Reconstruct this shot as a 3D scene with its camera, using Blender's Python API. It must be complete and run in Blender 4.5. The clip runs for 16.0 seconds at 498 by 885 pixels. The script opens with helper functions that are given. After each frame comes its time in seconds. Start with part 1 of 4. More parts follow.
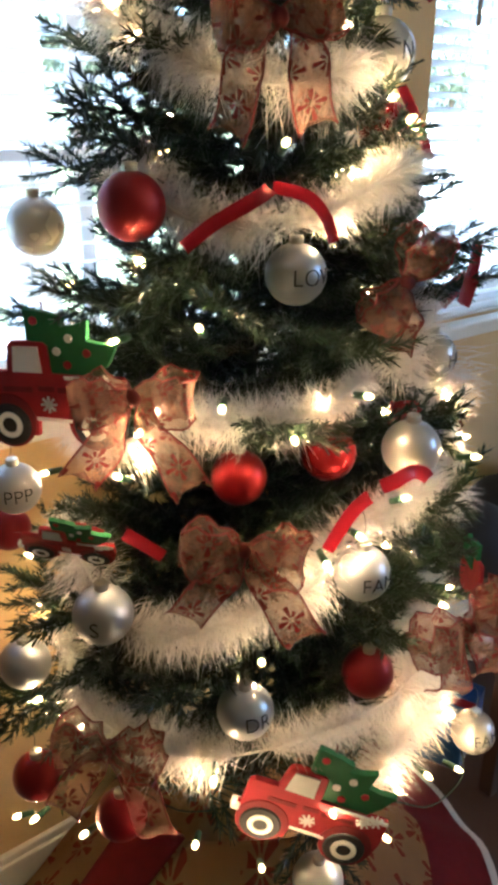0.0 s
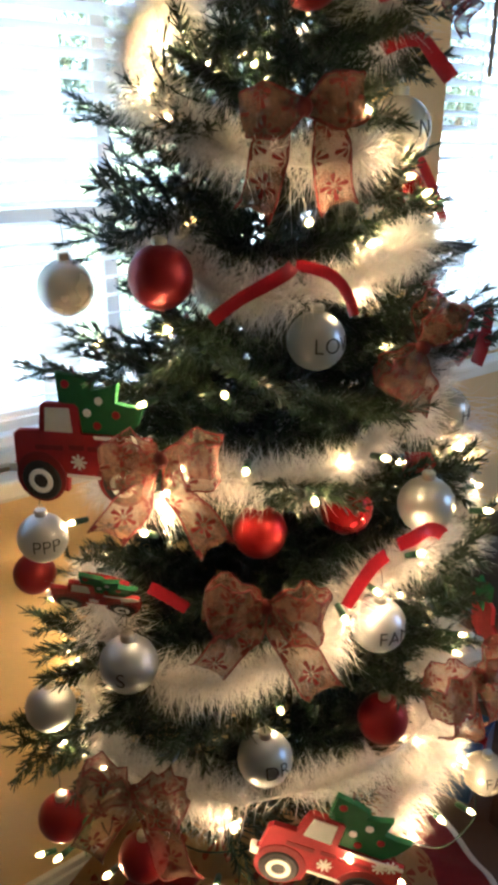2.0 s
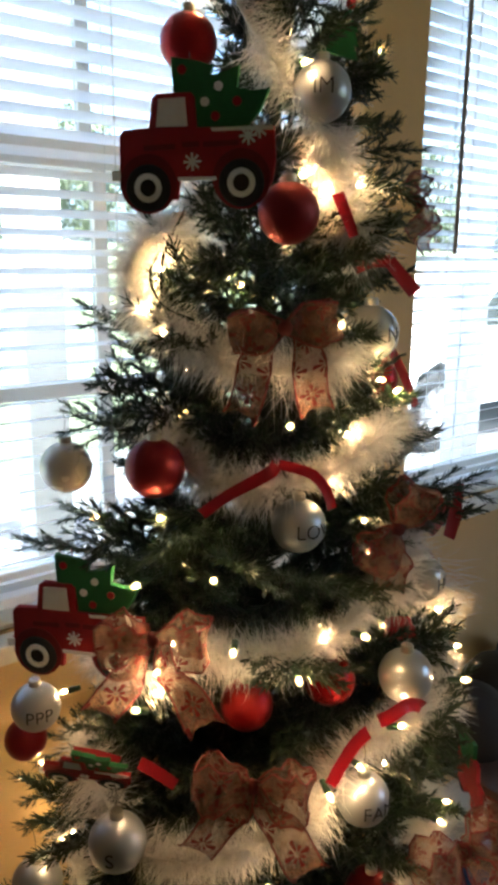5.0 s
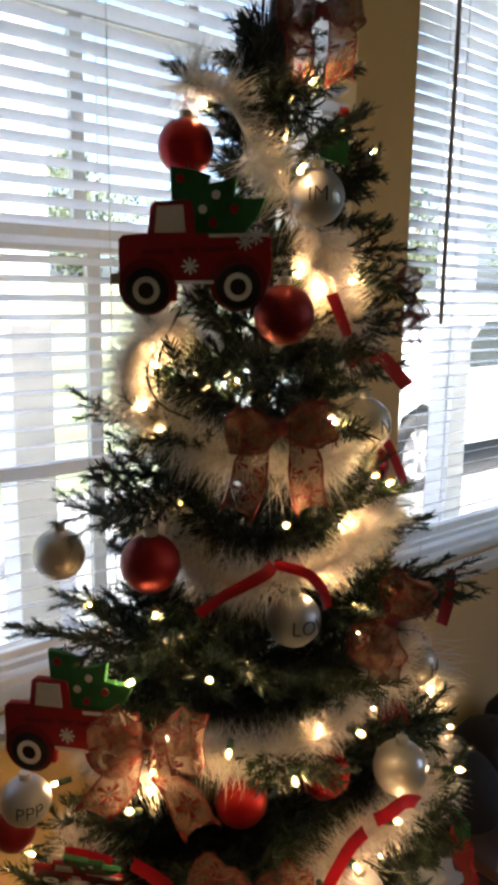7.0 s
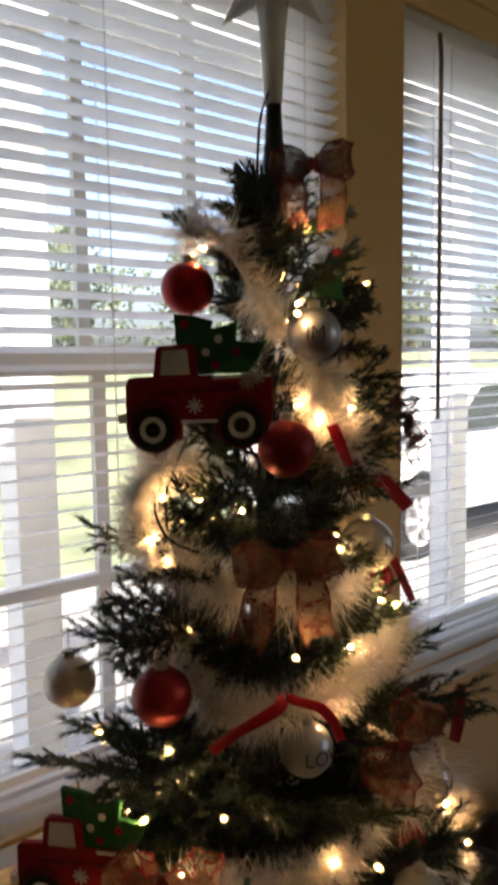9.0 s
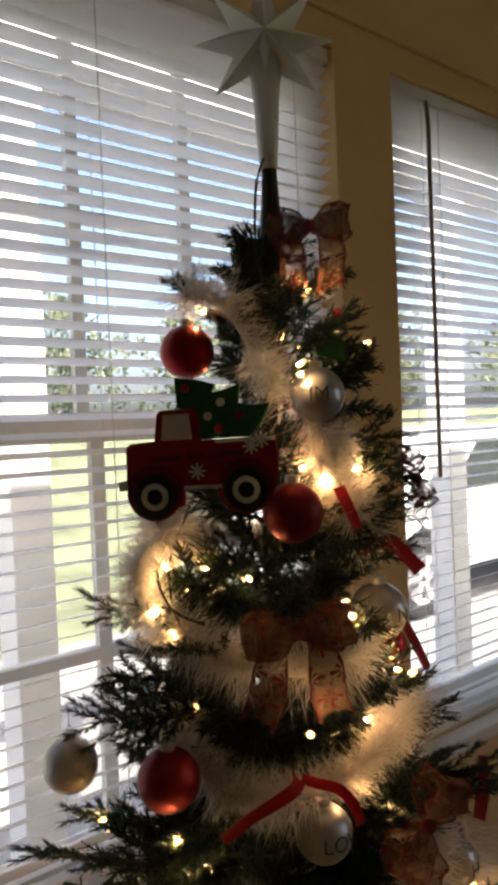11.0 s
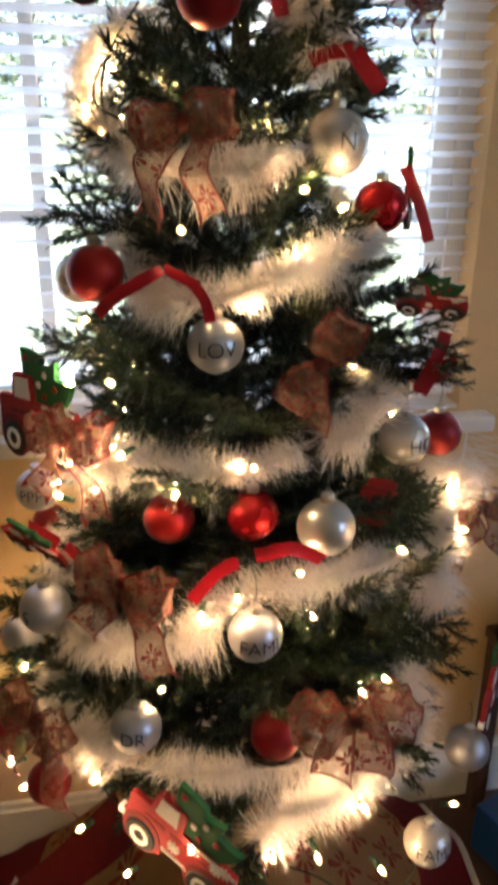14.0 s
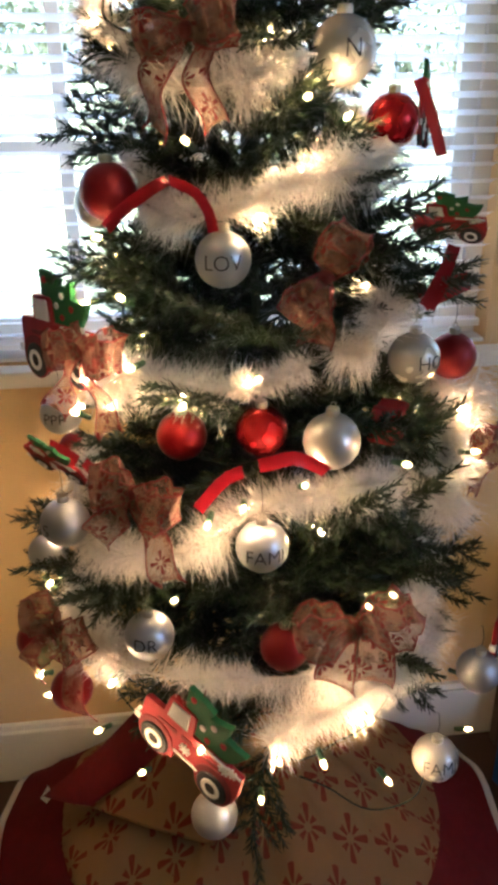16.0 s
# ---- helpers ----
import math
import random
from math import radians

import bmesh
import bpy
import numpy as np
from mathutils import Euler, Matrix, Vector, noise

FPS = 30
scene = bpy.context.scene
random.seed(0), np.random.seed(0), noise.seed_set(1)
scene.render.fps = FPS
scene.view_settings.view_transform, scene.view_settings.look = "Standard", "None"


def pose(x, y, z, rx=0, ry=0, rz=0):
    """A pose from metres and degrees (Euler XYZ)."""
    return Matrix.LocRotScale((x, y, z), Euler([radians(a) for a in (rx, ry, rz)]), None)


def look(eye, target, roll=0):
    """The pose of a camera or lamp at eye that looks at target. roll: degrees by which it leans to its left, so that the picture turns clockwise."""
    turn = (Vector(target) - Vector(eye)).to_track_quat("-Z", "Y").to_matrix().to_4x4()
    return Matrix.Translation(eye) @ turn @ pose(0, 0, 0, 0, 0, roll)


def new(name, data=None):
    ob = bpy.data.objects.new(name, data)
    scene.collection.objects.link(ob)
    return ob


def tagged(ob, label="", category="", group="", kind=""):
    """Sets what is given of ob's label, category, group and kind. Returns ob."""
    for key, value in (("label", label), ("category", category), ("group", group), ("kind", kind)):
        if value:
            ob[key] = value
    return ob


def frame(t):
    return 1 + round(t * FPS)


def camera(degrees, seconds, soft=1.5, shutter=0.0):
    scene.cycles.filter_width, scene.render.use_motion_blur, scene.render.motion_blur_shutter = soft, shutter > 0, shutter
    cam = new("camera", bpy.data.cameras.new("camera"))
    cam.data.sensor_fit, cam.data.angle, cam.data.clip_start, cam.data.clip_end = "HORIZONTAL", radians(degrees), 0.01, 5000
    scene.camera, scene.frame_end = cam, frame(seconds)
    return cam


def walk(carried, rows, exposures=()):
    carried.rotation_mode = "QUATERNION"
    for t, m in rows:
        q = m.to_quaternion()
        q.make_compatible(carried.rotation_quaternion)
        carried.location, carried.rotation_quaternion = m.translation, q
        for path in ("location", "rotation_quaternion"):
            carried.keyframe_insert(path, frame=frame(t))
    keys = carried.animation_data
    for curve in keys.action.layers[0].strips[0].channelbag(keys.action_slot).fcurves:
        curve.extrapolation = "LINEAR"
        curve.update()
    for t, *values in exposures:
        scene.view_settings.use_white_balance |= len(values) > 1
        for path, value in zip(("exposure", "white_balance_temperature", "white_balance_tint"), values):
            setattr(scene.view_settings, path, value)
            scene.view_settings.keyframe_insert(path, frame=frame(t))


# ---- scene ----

# ---------------------------------------------------------------- camera
cam = camera(36.1, 16.0, soft=4.4, shutter=0.5)
PATH = [
    (0, 0.2084, 0.0789, 1.2412, -38.16, -22.18, 0.27),
    (0.5, 0.2160, 0.0869, 1.2475, -38.31, -21.55, 0.25),
    (1, 0.2124, 0.0920, 1.2563, -37.75, -21.16, 0.32),
    (1.5, 0.1986, 0.0909, 1.2748, -37.93, -20.74, 0.62),
    (2, 0.1886, 0.0787, 1.2978, -37.57, -21.25, 0.34),
    (2.5, 0.1767, 0.0667, 1.3238, -37.99, -19.41, 0.75),
    (3, 0.1748, 0.0613, 1.3364, -38.25, -18.00, -0.29),
    (3.5, 0.1708, 0.0555, 1.3557, -39.58, -16.66, 0.58),
    (4, 0.1677, 0.0505, 1.3633, -39.22, -14.99, 0.55),
    (6.5, 0.1696, 0.0587, 1.4474, -38.63, -11.82, 0.67),
    (7, 0.1617, 0.0663, 1.4602, -39.71, -10.65, 0.85),
    (7.5, 0.1555, 0.0672, 1.4880, -40.15, -9.96, -0.24),
    (8, 0.1573, 0.0644, 1.5022, -39.77, -9.19, 0.01),
    (8.5, 0.1572, 0.0662, 1.5181, -39.60, -8.33, -0.46),
    (9, 0.1507, 0.0625, 1.5370, -39.71, -5.93, -0.82),
    (9.2, 0.1426, 0.0661, 1.5446, -39.93, -4.83, -1.32),
    (11.5, 0.1761, 0.0860, 1.5318, -40.13, -1.29, -2.31),
    (12, 0.2574, 0.0515, 1.4930, -33.50, -5.64, -3.11),
    (12.5, 0.3700, 0.0340, 1.4212, -23.02, -12.70, -0.48),
    (13, 0.5159, -0.0365, 1.3783, -15.42, -15.65, -0.26),
    (13.5, 0.5803, -0.1028, 1.3429, -9.26, -18.40, -1.92),
    (14, 0.5953, -0.1435, 1.3057, -11.03, -20.94, 0.66),
    (14.5, 0.5783, -0.1617, 1.2770, -9.87, -24.12, 0.48),
    (15, 0.5837, -0.1787, 1.2468, -9.04, -24.88, 0.04),
    (15.5, 0.5972, -0.2012, 1.2436, -7.94, -23.19, 0.56),
    (16, 0.6373, -0.1859, 1.2607, -6.92, -23.63, -0.53),
]


def aim(x, y, z, yaw, pitch, roll):
    a, p = radians(yaw), radians(pitch)
    return look((x, y, z), (x - math.sin(a) * math.cos(p), y + math.cos(a) * math.cos(p), z + math.sin(p)), roll)


walk(cam, [(row[0], aim(*row[1:])) for row in PATH],
     exposures=[(0.0, 4.25, 5200, 3), (2.0, 4.1, 5250, 1), (4.0, 3.65, 5500, 0), (6.5, 3.15, 6200, 8), (9.0, 2.6, 7000, 15), (11.5, 2.45, 7200, 16), (12.5, 3.2, 6550, 14), (14.0, 3.95, 5850, 12), (16.0, 4.1, 5500, 9)])

# ---------------------------------------------------------------- light
world = bpy.data.worlds.new("sky")
scene.world = world
world.use_nodes = True
wn = world.node_tree
sky = wn.nodes.new("ShaderNodeTexSky")
sky.sky_type, sky.sun_disc = "NISHITA", False
sky.air_density, sky.dust_density = 0.7, 5.0
sky.sun_elevation, sky.sun_rotation = radians(48), radians(-152)
haze = wn.nodes.new("ShaderNodeHueSaturation")
haze.inputs["Saturation"].default_value = 1.0
wn.links.new(sky.outputs[0], haze.inputs["Color"])
wn.links.new(haze.outputs[0], wn.nodes["Background"].inputs[0])
wn.nodes["Background"].inputs[1].default_value = 0.15
sun = new("sun", bpy.data.lights.new("sun", "SUN"))
sun.data.energy, sun.data.angle, sun.data.color = 4.5, radians(0.6), (1.0, 0.95, 0.88)
sun.matrix_world = look((0, 0, 0), (-math.sin(radians(-152)) * math.cos(radians(48)), -math.cos(radians(-152)) * math.cos(radians(48)), -math.sin(radians(48))))

# ---------------------------------------------------------------- materials


class Nodes:
    """A small builder of node materials."""

    def __init__(self, name):
        self.mat = bpy.data.materials.new(name)
        self.mat.use_nodes = True
        self.t = self.mat.node_tree
        self.t.nodes.clear()
        self.out = self.t.nodes.new("ShaderNodeOutputMaterial")

    def add(self, kind, **kw):
        n = self.t.nodes.new("ShaderNode" + kind)
        for k, v in kw.items():
            if k == "p_operation":
                n.operation = v
            elif k == "p_bands":
                n.bands_direction = v
            else:
                sock = n.inputs[int(k[1:])] if k[0] == "i" and k[1:].isdigit() else n.inputs[k.replace("_", " ")]
                if isinstance(v, bpy.types.NodeSocket):
                    self.t.links.new(v, sock)
                else:
                    sock.default_value = v
        return n

    def math(self, op, a, b=0.0):
        return self.add("Math", p_operation=op, i0=a, i1=b).outputs[0]

    def noise(self, scale, detail=4.0, vec=None, rough=0.55):
        n = self.add("TexNoise", Scale=scale, Detail=detail, Roughness=rough)
        self.t.links.new(vec or self.coord(), n.inputs["Vector"])
        return n.outputs["Fac"]

    def coord(self, which="Object"):
        return self.add("TexCoord").outputs[which]

    def ramp(self, fac, *stops):
        r = self.add("ValToRGB", Fac=fac)
        els = r.color_ramp.elements
        while len(els) < len(stops):
            els.new(0.5)
        for e, (p, c) in zip(els, stops):
            e.position, e.color = p, (*c, 1.0)
        return r.outputs[0]

    def mix(self, fac, a, b):
        m = self.add("MixRGB", Fac=fac)
        for i, c in ((1, a), (2, b)):
            if isinstance(c, bpy.types.NodeSocket):
                self.t.links.new(c, m.inputs[i])
            else:
                m.inputs[i].default_value = (*c, 1.0)
        return m.outputs[0]

    def bump(self, height, strength=0.3, distance=0.002):
        return self.add("Bump", Strength=strength, Distance=distance, Height=height).outputs[0]

    def finish(self, shader):
        self.t.links.new(shader, self.out.inputs[0])
        return self.mat

    def surface(self, color, rough=0.5, metal=0.0, normal=None, **kw):
        b = self.add("BsdfPrincipled", Metallic=metal, Roughness=rough, **kw)
        if isinstance(color, bpy.types.NodeSocket):
            self.t.links.new(color, b.inputs["Base Color"])
        else:
            b.inputs["Base Color"].default_value = (*color, 1.0)
        if normal:
            self.t.links.new(normal, b.inputs["Normal"])
        return b.outputs[0]


def painted(name, c, rough=0.6, spread=0.12, scale=6.0, grain=180.0, bump=0.15):
    n = Nodes(name)
    big, fine = n.noise(scale, 5), n.noise(grain, 3)
    col = n.mix(n.ramp(big, (0.3, (0, 0, 0)), (0.7, (1, 1, 1))), tuple(v * (1 - spread) for v in c), tuple(min(1, v * (1 + spread)) for v in c))
    col = n.mix(n.math("MULTIPLY", fine, 0.15), col, tuple(v * 0.6 for v in c))
    return n.finish(n.surface(col, rough, normal=n.bump(fine, bump)))


def glossy_ball(name, c, rough, metal, speck):
    n = Nodes(name)
    fine = n.noise(420.0, 2)
    big = n.noise(14.0, 3)
    col = n.mix(big, tuple(v * 0.85 for v in c), c)
    r = n.math("ADD", n.math("MULTIPLY", big, 0.12), rough)
    return n.finish(n.surface(col, r, metal, normal=n.bump(fine, speck, 0.0006)))


def glitter_ball(name, c):
    n = Nodes(name)
    v = n.add("TexVoronoi", Scale=520.0)
    n.t.links.new(n.coord(), v.inputs["Vector"])
    col = n.mix(n.noise(9.0, 3), tuple(x * 0.8 for x in c), c)
    bump = n.bump(n.add("SeparateColor", Color=v.outputs["Color"]).outputs[0], 0.35, 0.0012)
    return n.finish(n.surface(col, 0.3, 0.75, normal=bump))


def leafy(name, dark, light, translucent=0.25, rough=0.4):
    n = Nodes(name)
    rnd = n.add("NewGeometry").outputs["Random Per Island"]
    col = n.mix(rnd, dark, light)
    col = n.mix(n.math("MULTIPLY", n.noise(7.0, 3), 0.5), col, tuple(v * 0.5 for v in dark))
    p = n.surface(col, rough)
    tr = n.add("BsdfTranslucent", Color=col).outputs[0]
    return n.finish(n.add("MixShader", i0=translucent, i1=p, i2=tr).outputs[0])


def snowflake_cloth(name, cloth, print_c, cell, sheer):
    """Woven cloth with rows of eight-armed snowflakes printed on it; u and v in metres."""
    n = Nodes(name)
    uv = n.add("UVMap").outputs[0]
    s = n.add("SeparateXYZ", Vector=uv)
    u, v = n.math("DIVIDE", s.outputs[0], cell), n.math("DIVIDE", s.outputs[1], cell)
    row = n.math("MODULO", n.math("FLOOR", v), 2.0)
    u2 = n.math("ADD", u, n.math("MULTIPLY", row, 0.5))
    fu, fv = n.math("SUBTRACT", n.math("FRACT", u2), 0.5), n.math("SUBTRACT", n.math("FRACT", v), 0.5)
    r = n.math("SQRT", n.math("ADD", n.math("MULTIPLY", fu, fu), n.math("MULTIPLY", fv, fv)))
    th = n.math("ARCTAN2", fv, fu)
    arm = n.math("GREATER_THAN", n.math("COSINE", n.math("MULTIPLY", th, 8.0)), n.math("ADD", n.math("MULTIPLY", r, 1.4), -0.5))
    ring = n.math("MULTIPLY", n.math("GREATER_THAN", r, 0.09), n.math("LESS_THAN", r, n.math("ADD", 0.34, n.math("MULTIPLY", n.math("COSINE", n.math("MULTIPLY", th, 4.0)), 0.08))))
    mask = n.math("MULTIPLY", arm, ring)
    dots = n.math("GREATER_THAN", n.noise(70.0, 2, uv), 0.71)
    mask = n.math("MAXIMUM", mask, n.math("MULTIPLY", dots, 0.7))
    wu = n.add("TexWave", Scale=260.0, Distortion=1.5, p_bands="X")
    wv = n.add("TexWave", Scale=260.0, Distortion=1.5, p_bands="Y")
    for w in (wu, wv):
        n.t.links.new(uv, w.inputs["Vector"])
    weave = n.math("MULTIPLY", n.math("ADD", wu.outputs["Fac"], wv.outputs["Fac"]), 0.5)
    base = n.mix(n.noise(40.0, 4, uv), tuple(x * 0.8 for x in cloth), cloth)
    base = n.mix(n.math("MULTIPLY", weave, 0.25), base, tuple(x * 0.55 for x in cloth))
    faded = n.math("MULTIPLY", mask, n.math("ADD", 0.7, n.math("MULTIPLY", n.noise(90.0, 2, uv), 0.5)))
    col = n.mix(faded, base, print_c)
    p = n.surface(col, 0.75, normal=n.bump(weave, 0.3, 0.0006))
    tr = n.add("BsdfTranslucent", Color=col).outputs[0]
    sh = n.add("MixShader", i0=0.4, i1=p, i2=tr).outputs[0]
    if sheer:
        hole = n.math("MULTIPLY", n.math("SUBTRACT", 1.0, n.math("MULTIPLY", mask, 0.8)), sheer)
        sh = n.add("MixShader", i0=hole, i1=sh, i2=n.add("BsdfTransparent").outputs[0]).outputs[0]
    return n.finish(sh)


def glass_pane(name):
    n = Nodes(name)
    face = n.add("LayerWeight", Blend=0.5).outputs["Facing"]
    fac = n.math("ADD", 0.03, n.math("MULTIPLY", n.math("POWER", face, 5.0), 0.7))
    return n.finish(n.add("MixShader", i0=fac, i1=n.add("BsdfTransparent", Color=(0.80, 0.82, 0.82, 1)).outputs[0], i2=n.add("BsdfGlossy", Roughness=0.02).outputs[0]).outputs[0])


def glow(name, c, strength):
    n = Nodes(name)
    return n.finish(n.add("Emission", Color=(*c, 1.0), Strength=strength).outputs[0])


def lit_glass(name, c, strength):
    """A small glass bulb filled with the light of its filament."""
    n = Nodes(name)
    return n.finish(n.add("MixShader", i0=0.6, i1=n.add("BsdfTransparent").outputs[0], i2=n.add("Emission", Color=(*c, 1.0), Strength=strength).outputs[0]).outputs[0])


def fibre(name, c, translucent):
    n = Nodes(name)
    rnd = n.add("NewGeometry").outputs["Random Per Island"]
    col = n.mix(rnd, tuple(v * 0.85 for v in c), c)
    p = n.surface(col, 0.2)
    tr = n.add("BsdfTranslucent", Color=col).outputs[0]
    return n.finish(n.add("MixShader", i0=translucent, i1=p, i2=tr).outputs[0])


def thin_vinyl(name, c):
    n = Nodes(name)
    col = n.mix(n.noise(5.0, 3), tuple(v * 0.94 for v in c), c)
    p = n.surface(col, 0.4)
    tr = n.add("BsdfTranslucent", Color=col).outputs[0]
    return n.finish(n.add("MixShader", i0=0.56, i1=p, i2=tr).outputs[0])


def satin(name, c, rough=0.35):
    n = Nodes(name)
    fine = n.noise(600.0, 2)
    col = n.mix(n.noise(25.0, 3), tuple(v * 0.75 for v in c), c)
    p = n.surface(col, rough, normal=n.bump(fine, 0.2, 0.0005))
    tr = n.add("BsdfTranslucent", Color=col).outputs[0]
    return n.finish(n.add("MixShader", i0=0.3, i1=p, i2=tr).outputs[0])


M = dict(
    wall=painted("yellow wall paint", (0.70, 0.50, 0.25), 0.7, 0.06, 2.5, 260.0, 0.25),
    ceiling=painted("ceiling paint", (0.72, 0.68, 0.6), 0.8),
    white=painted("white trim paint", (0.78, 0.77, 0.72), 0.4, 0.05),
    vinyl=painted("window vinyl", (0.84, 0.82, 0.76), 0.4, 0.04),
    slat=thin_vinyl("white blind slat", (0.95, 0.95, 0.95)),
    cord=painted("blind cord", (0.7, 0.7, 0.66), 0.8),
    wand=painted("brown wand", (0.2, 0.16, 0.12), 0.35),
    floor=painted("dark floor board", (0.07, 0.04, 0.03), 0.35, 0.25, 3.0, 90.0),
    trunk=painted("dark green stem", (0.018, 0.035, 0.02), 0.6),
    needle=leafy("pvc needles", (0.008, 0.017, 0.009), (0.026, 0.050, 0.020), 0.15, 0.3),
    leader=leafy("dark leader needles", (0.006, 0.016, 0.012), (0.012, 0.035, 0.02)),
    tinsel=fibre("white tinsel", (0.87, 0.84, 0.81), 0.5),
    red_matte=glossy_ball("matte red ball", (0.21, 0.007, 0.011), 0.36, 0.5, 0.05),
    red_shiny=glossy_ball("satin red ball", (0.33, 0.007, 0.012), 0.2, 0.7, 0.02),
    red_glitter=glitter_ball("glitter red ball", (0.3, 0.010, 0.013)),
    pearl=glossy_ball("pearl white ball", (0.56, 0.54, 0.51), 0.2, 0.4, 0.03),
    silver=glossy_ball("silver ball", (0.40, 0.42, 0.46), 0.26, 0.65, 0.03),
    grey=glossy_ball("matte silver ball", (0.38, 0.40, 0.44), 0.36, 0.75, 0.04),
    glitter=glitter_ball("silver glitter ball", (0.5, 0.51, 0.5)),
    cap=glossy_ball("silver cap", (0.5, 0.48, 0.42), 0.25, 1.0, 0.1),
    hook=painted("hook wire", (0.08, 0.08, 0.06), 0.3),
    ink=painted("black lettering", (0.012, 0.012, 0.014), 0.5),
    felt_red=painted("red felt", (0.31, 0.010, 0.016), 0.85, 0.15, 60.0, 900.0, 0.4),
    felt_dark=painted("dark red felt", (0.17, 0.006, 0.010), 0.85, 0.15, 60.0, 900.0, 0.4),
    felt_green=painted("green felt", (0.012, 0.12, 0.035), 0.85, 0.15, 60.0, 900.0, 0.4),
    felt_white=painted("white felt", (0.75, 0.74, 0.72), 0.85, 0.05, 60.0, 900.0, 0.3),
    felt_black=painted("black felt", (0.015, 0.014, 0.016), 0.8, 0.1, 60.0, 900.0, 0.3),
    bow=snowflake_cloth("sheer snowflake ribbon", (0.30, 0.17, 0.125), (0.10, 0.004, 0.007), 0.034, 0.36),
    skirt=snowflake_cloth("burlap snowflake cloth", (0.46, 0.29, 0.14), (0.27, 0.05, 0.03), 0.07, 0.0),
    edge=satin("red ribbon edge", (0.16, 0.016, 0.016), 0.6),
    ribbon=satin("red satin ribbon", (0.30, 0.008, 0.018), 0.35),
    plaid=satin("red plaid fabric", (0.4, 0.02, 0.03), 0.6),
    star=fibre("frosted white star", (0.8, 0.8, 0.76), 0.35),
    bulb=lit_glass("warm bulb glass", (1.0, 0.52, 0.15), 1.6),
    filament=glow("glowing filament", (1.0, 0.58, 0.25), 420.0),
    socket=painted("green light socket", (0.015, 0.05, 0.02), 0.4),
    wire=painted("green light wire", (0.010, 0.024, 0.012), 0.8),
    glass=glass_pane("window glass"),
    lawn=painted("lawn", (0.125, 0.145, 0.085), 0.9, 0.35, 0.8, 25.0, 0.5),
    concrete=painted("pale concrete", (0.32, 0.32, 0.31), 0.85, 0.12, 0.7, 60.0),
    asphalt=painted("driveway", (0.22, 0.22, 0.22), 0.9, 0.2, 0.9, 60.0),
    post=painted("white porch post", (0.75, 0.77, 0.8), 0.5, 0.04),
    tree_leaf=leafy("far leaves", (0.12, 0.15, 0.095), (0.22, 0.25, 0.17), 0.3, 0.6),
    bark=painted("bark", (0.09, 0.065, 0.045), 0.9, 0.3, 9.0),
    car=painted("white car paint", (0.75, 0.76, 0.78), 0.2, 0.02),
    tyre=painted("tyre rubber", (0.02, 0.02, 0.022), 0.8),
    rim=painted("alloy rim", (0.6, 0.6, 0.62), 0.3),
    car_glass=painted("dark car glass", (0.03, 0.035, 0.04), 0.08),
    cap_black=painted("black cap cloth", (0.014, 0.013, 0.015), 0.75, 0.2, 20.0, 600.0, 0.3),
    blue=painted("blue gift paper", (0.01, 0.06, 0.2), 0.35, 0.2, 12.0),
    leaf=leafy("holly leaf", (0.02, 0.09, 0.03), (0.03, 0.13, 0.04)),
)

# ---------------------------------------------------------------- mesh helpers


def mesh_of(name, bm, mat, smooth=False):
    me = bpy.data.meshes.new(name)
    bm.to_mesh(me)
    bm.free()
    for m in mat if isinstance(mat, (list, tuple)) else [mat]:
        me.materials.append(m)
    if smooth:
        me.shade_smooth()
    return me


def part(name, bm, mat, parent=None, label="", smooth=False):
    """One bmesh as one mesh object, under a thing or a part."""
    ob = new(name, mesh_of(name, bm, mat, smooth))
    ob.parent = parent
    return tagged(ob, label)


def thing(name, label, category, at=None, group="", kind=""):
    ob = tagged(new(name), label, category, group, kind)
    ob.empty_display_size = 0.02
    if at is not None:
        ob.matrix_world = at
    return ob


def box(bm, x0, x1, y0, y1, z0, z1, bevel=0.0):
    g = bmesh.ops.create_cube(bm, size=1.0)
    bmesh.ops.scale(bm, vec=(x1 - x0, y1 - y0, z1 - z0), verts=g["verts"])
    bmesh.ops.translate(bm, vec=((x0 + x1) / 2, (y0 + y1) / 2, (z0 + z1) / 2), verts=g["verts"])
    if bevel:
        bmesh.ops.bevel(bm, geom=list({e for v in g["verts"] for e in v.link_edges}), offset=bevel, segments=2, affect="EDGES", profile=0.6)
    return bm


def boxes(*specs, bevel=0.0):
    bm = bmesh.new()
    for s in specs:
        box(bm, *s, bevel=bevel)
    return bm


def lathe(bm, profile, seg=28, m=Matrix.Identity(4)):
    """Turns (radius, height) pairs round z."""
    rings = []
    for r, z in profile:
        if r < 1e-6:
            rings.append([bm.verts.new(m @ Vector((0, 0, z)))])
        else:
            rings.append([bm.verts.new(m @ Vector((r * math.cos(2 * math.pi * i / seg), r * math.sin(2 * math.pi * i / seg), z))) for i in range(seg)])
    for a, b in zip(rings, rings[1:]):
        for i in range(seg):
            j = (i + 1) % seg
            q = [a[i % len(a)], a[j % len(a)], b[j % len(b)], b[i % len(b)]]
            q = list(dict.fromkeys(q))
            if len(q) > 2:
                bm.faces.new(q)
    return bm


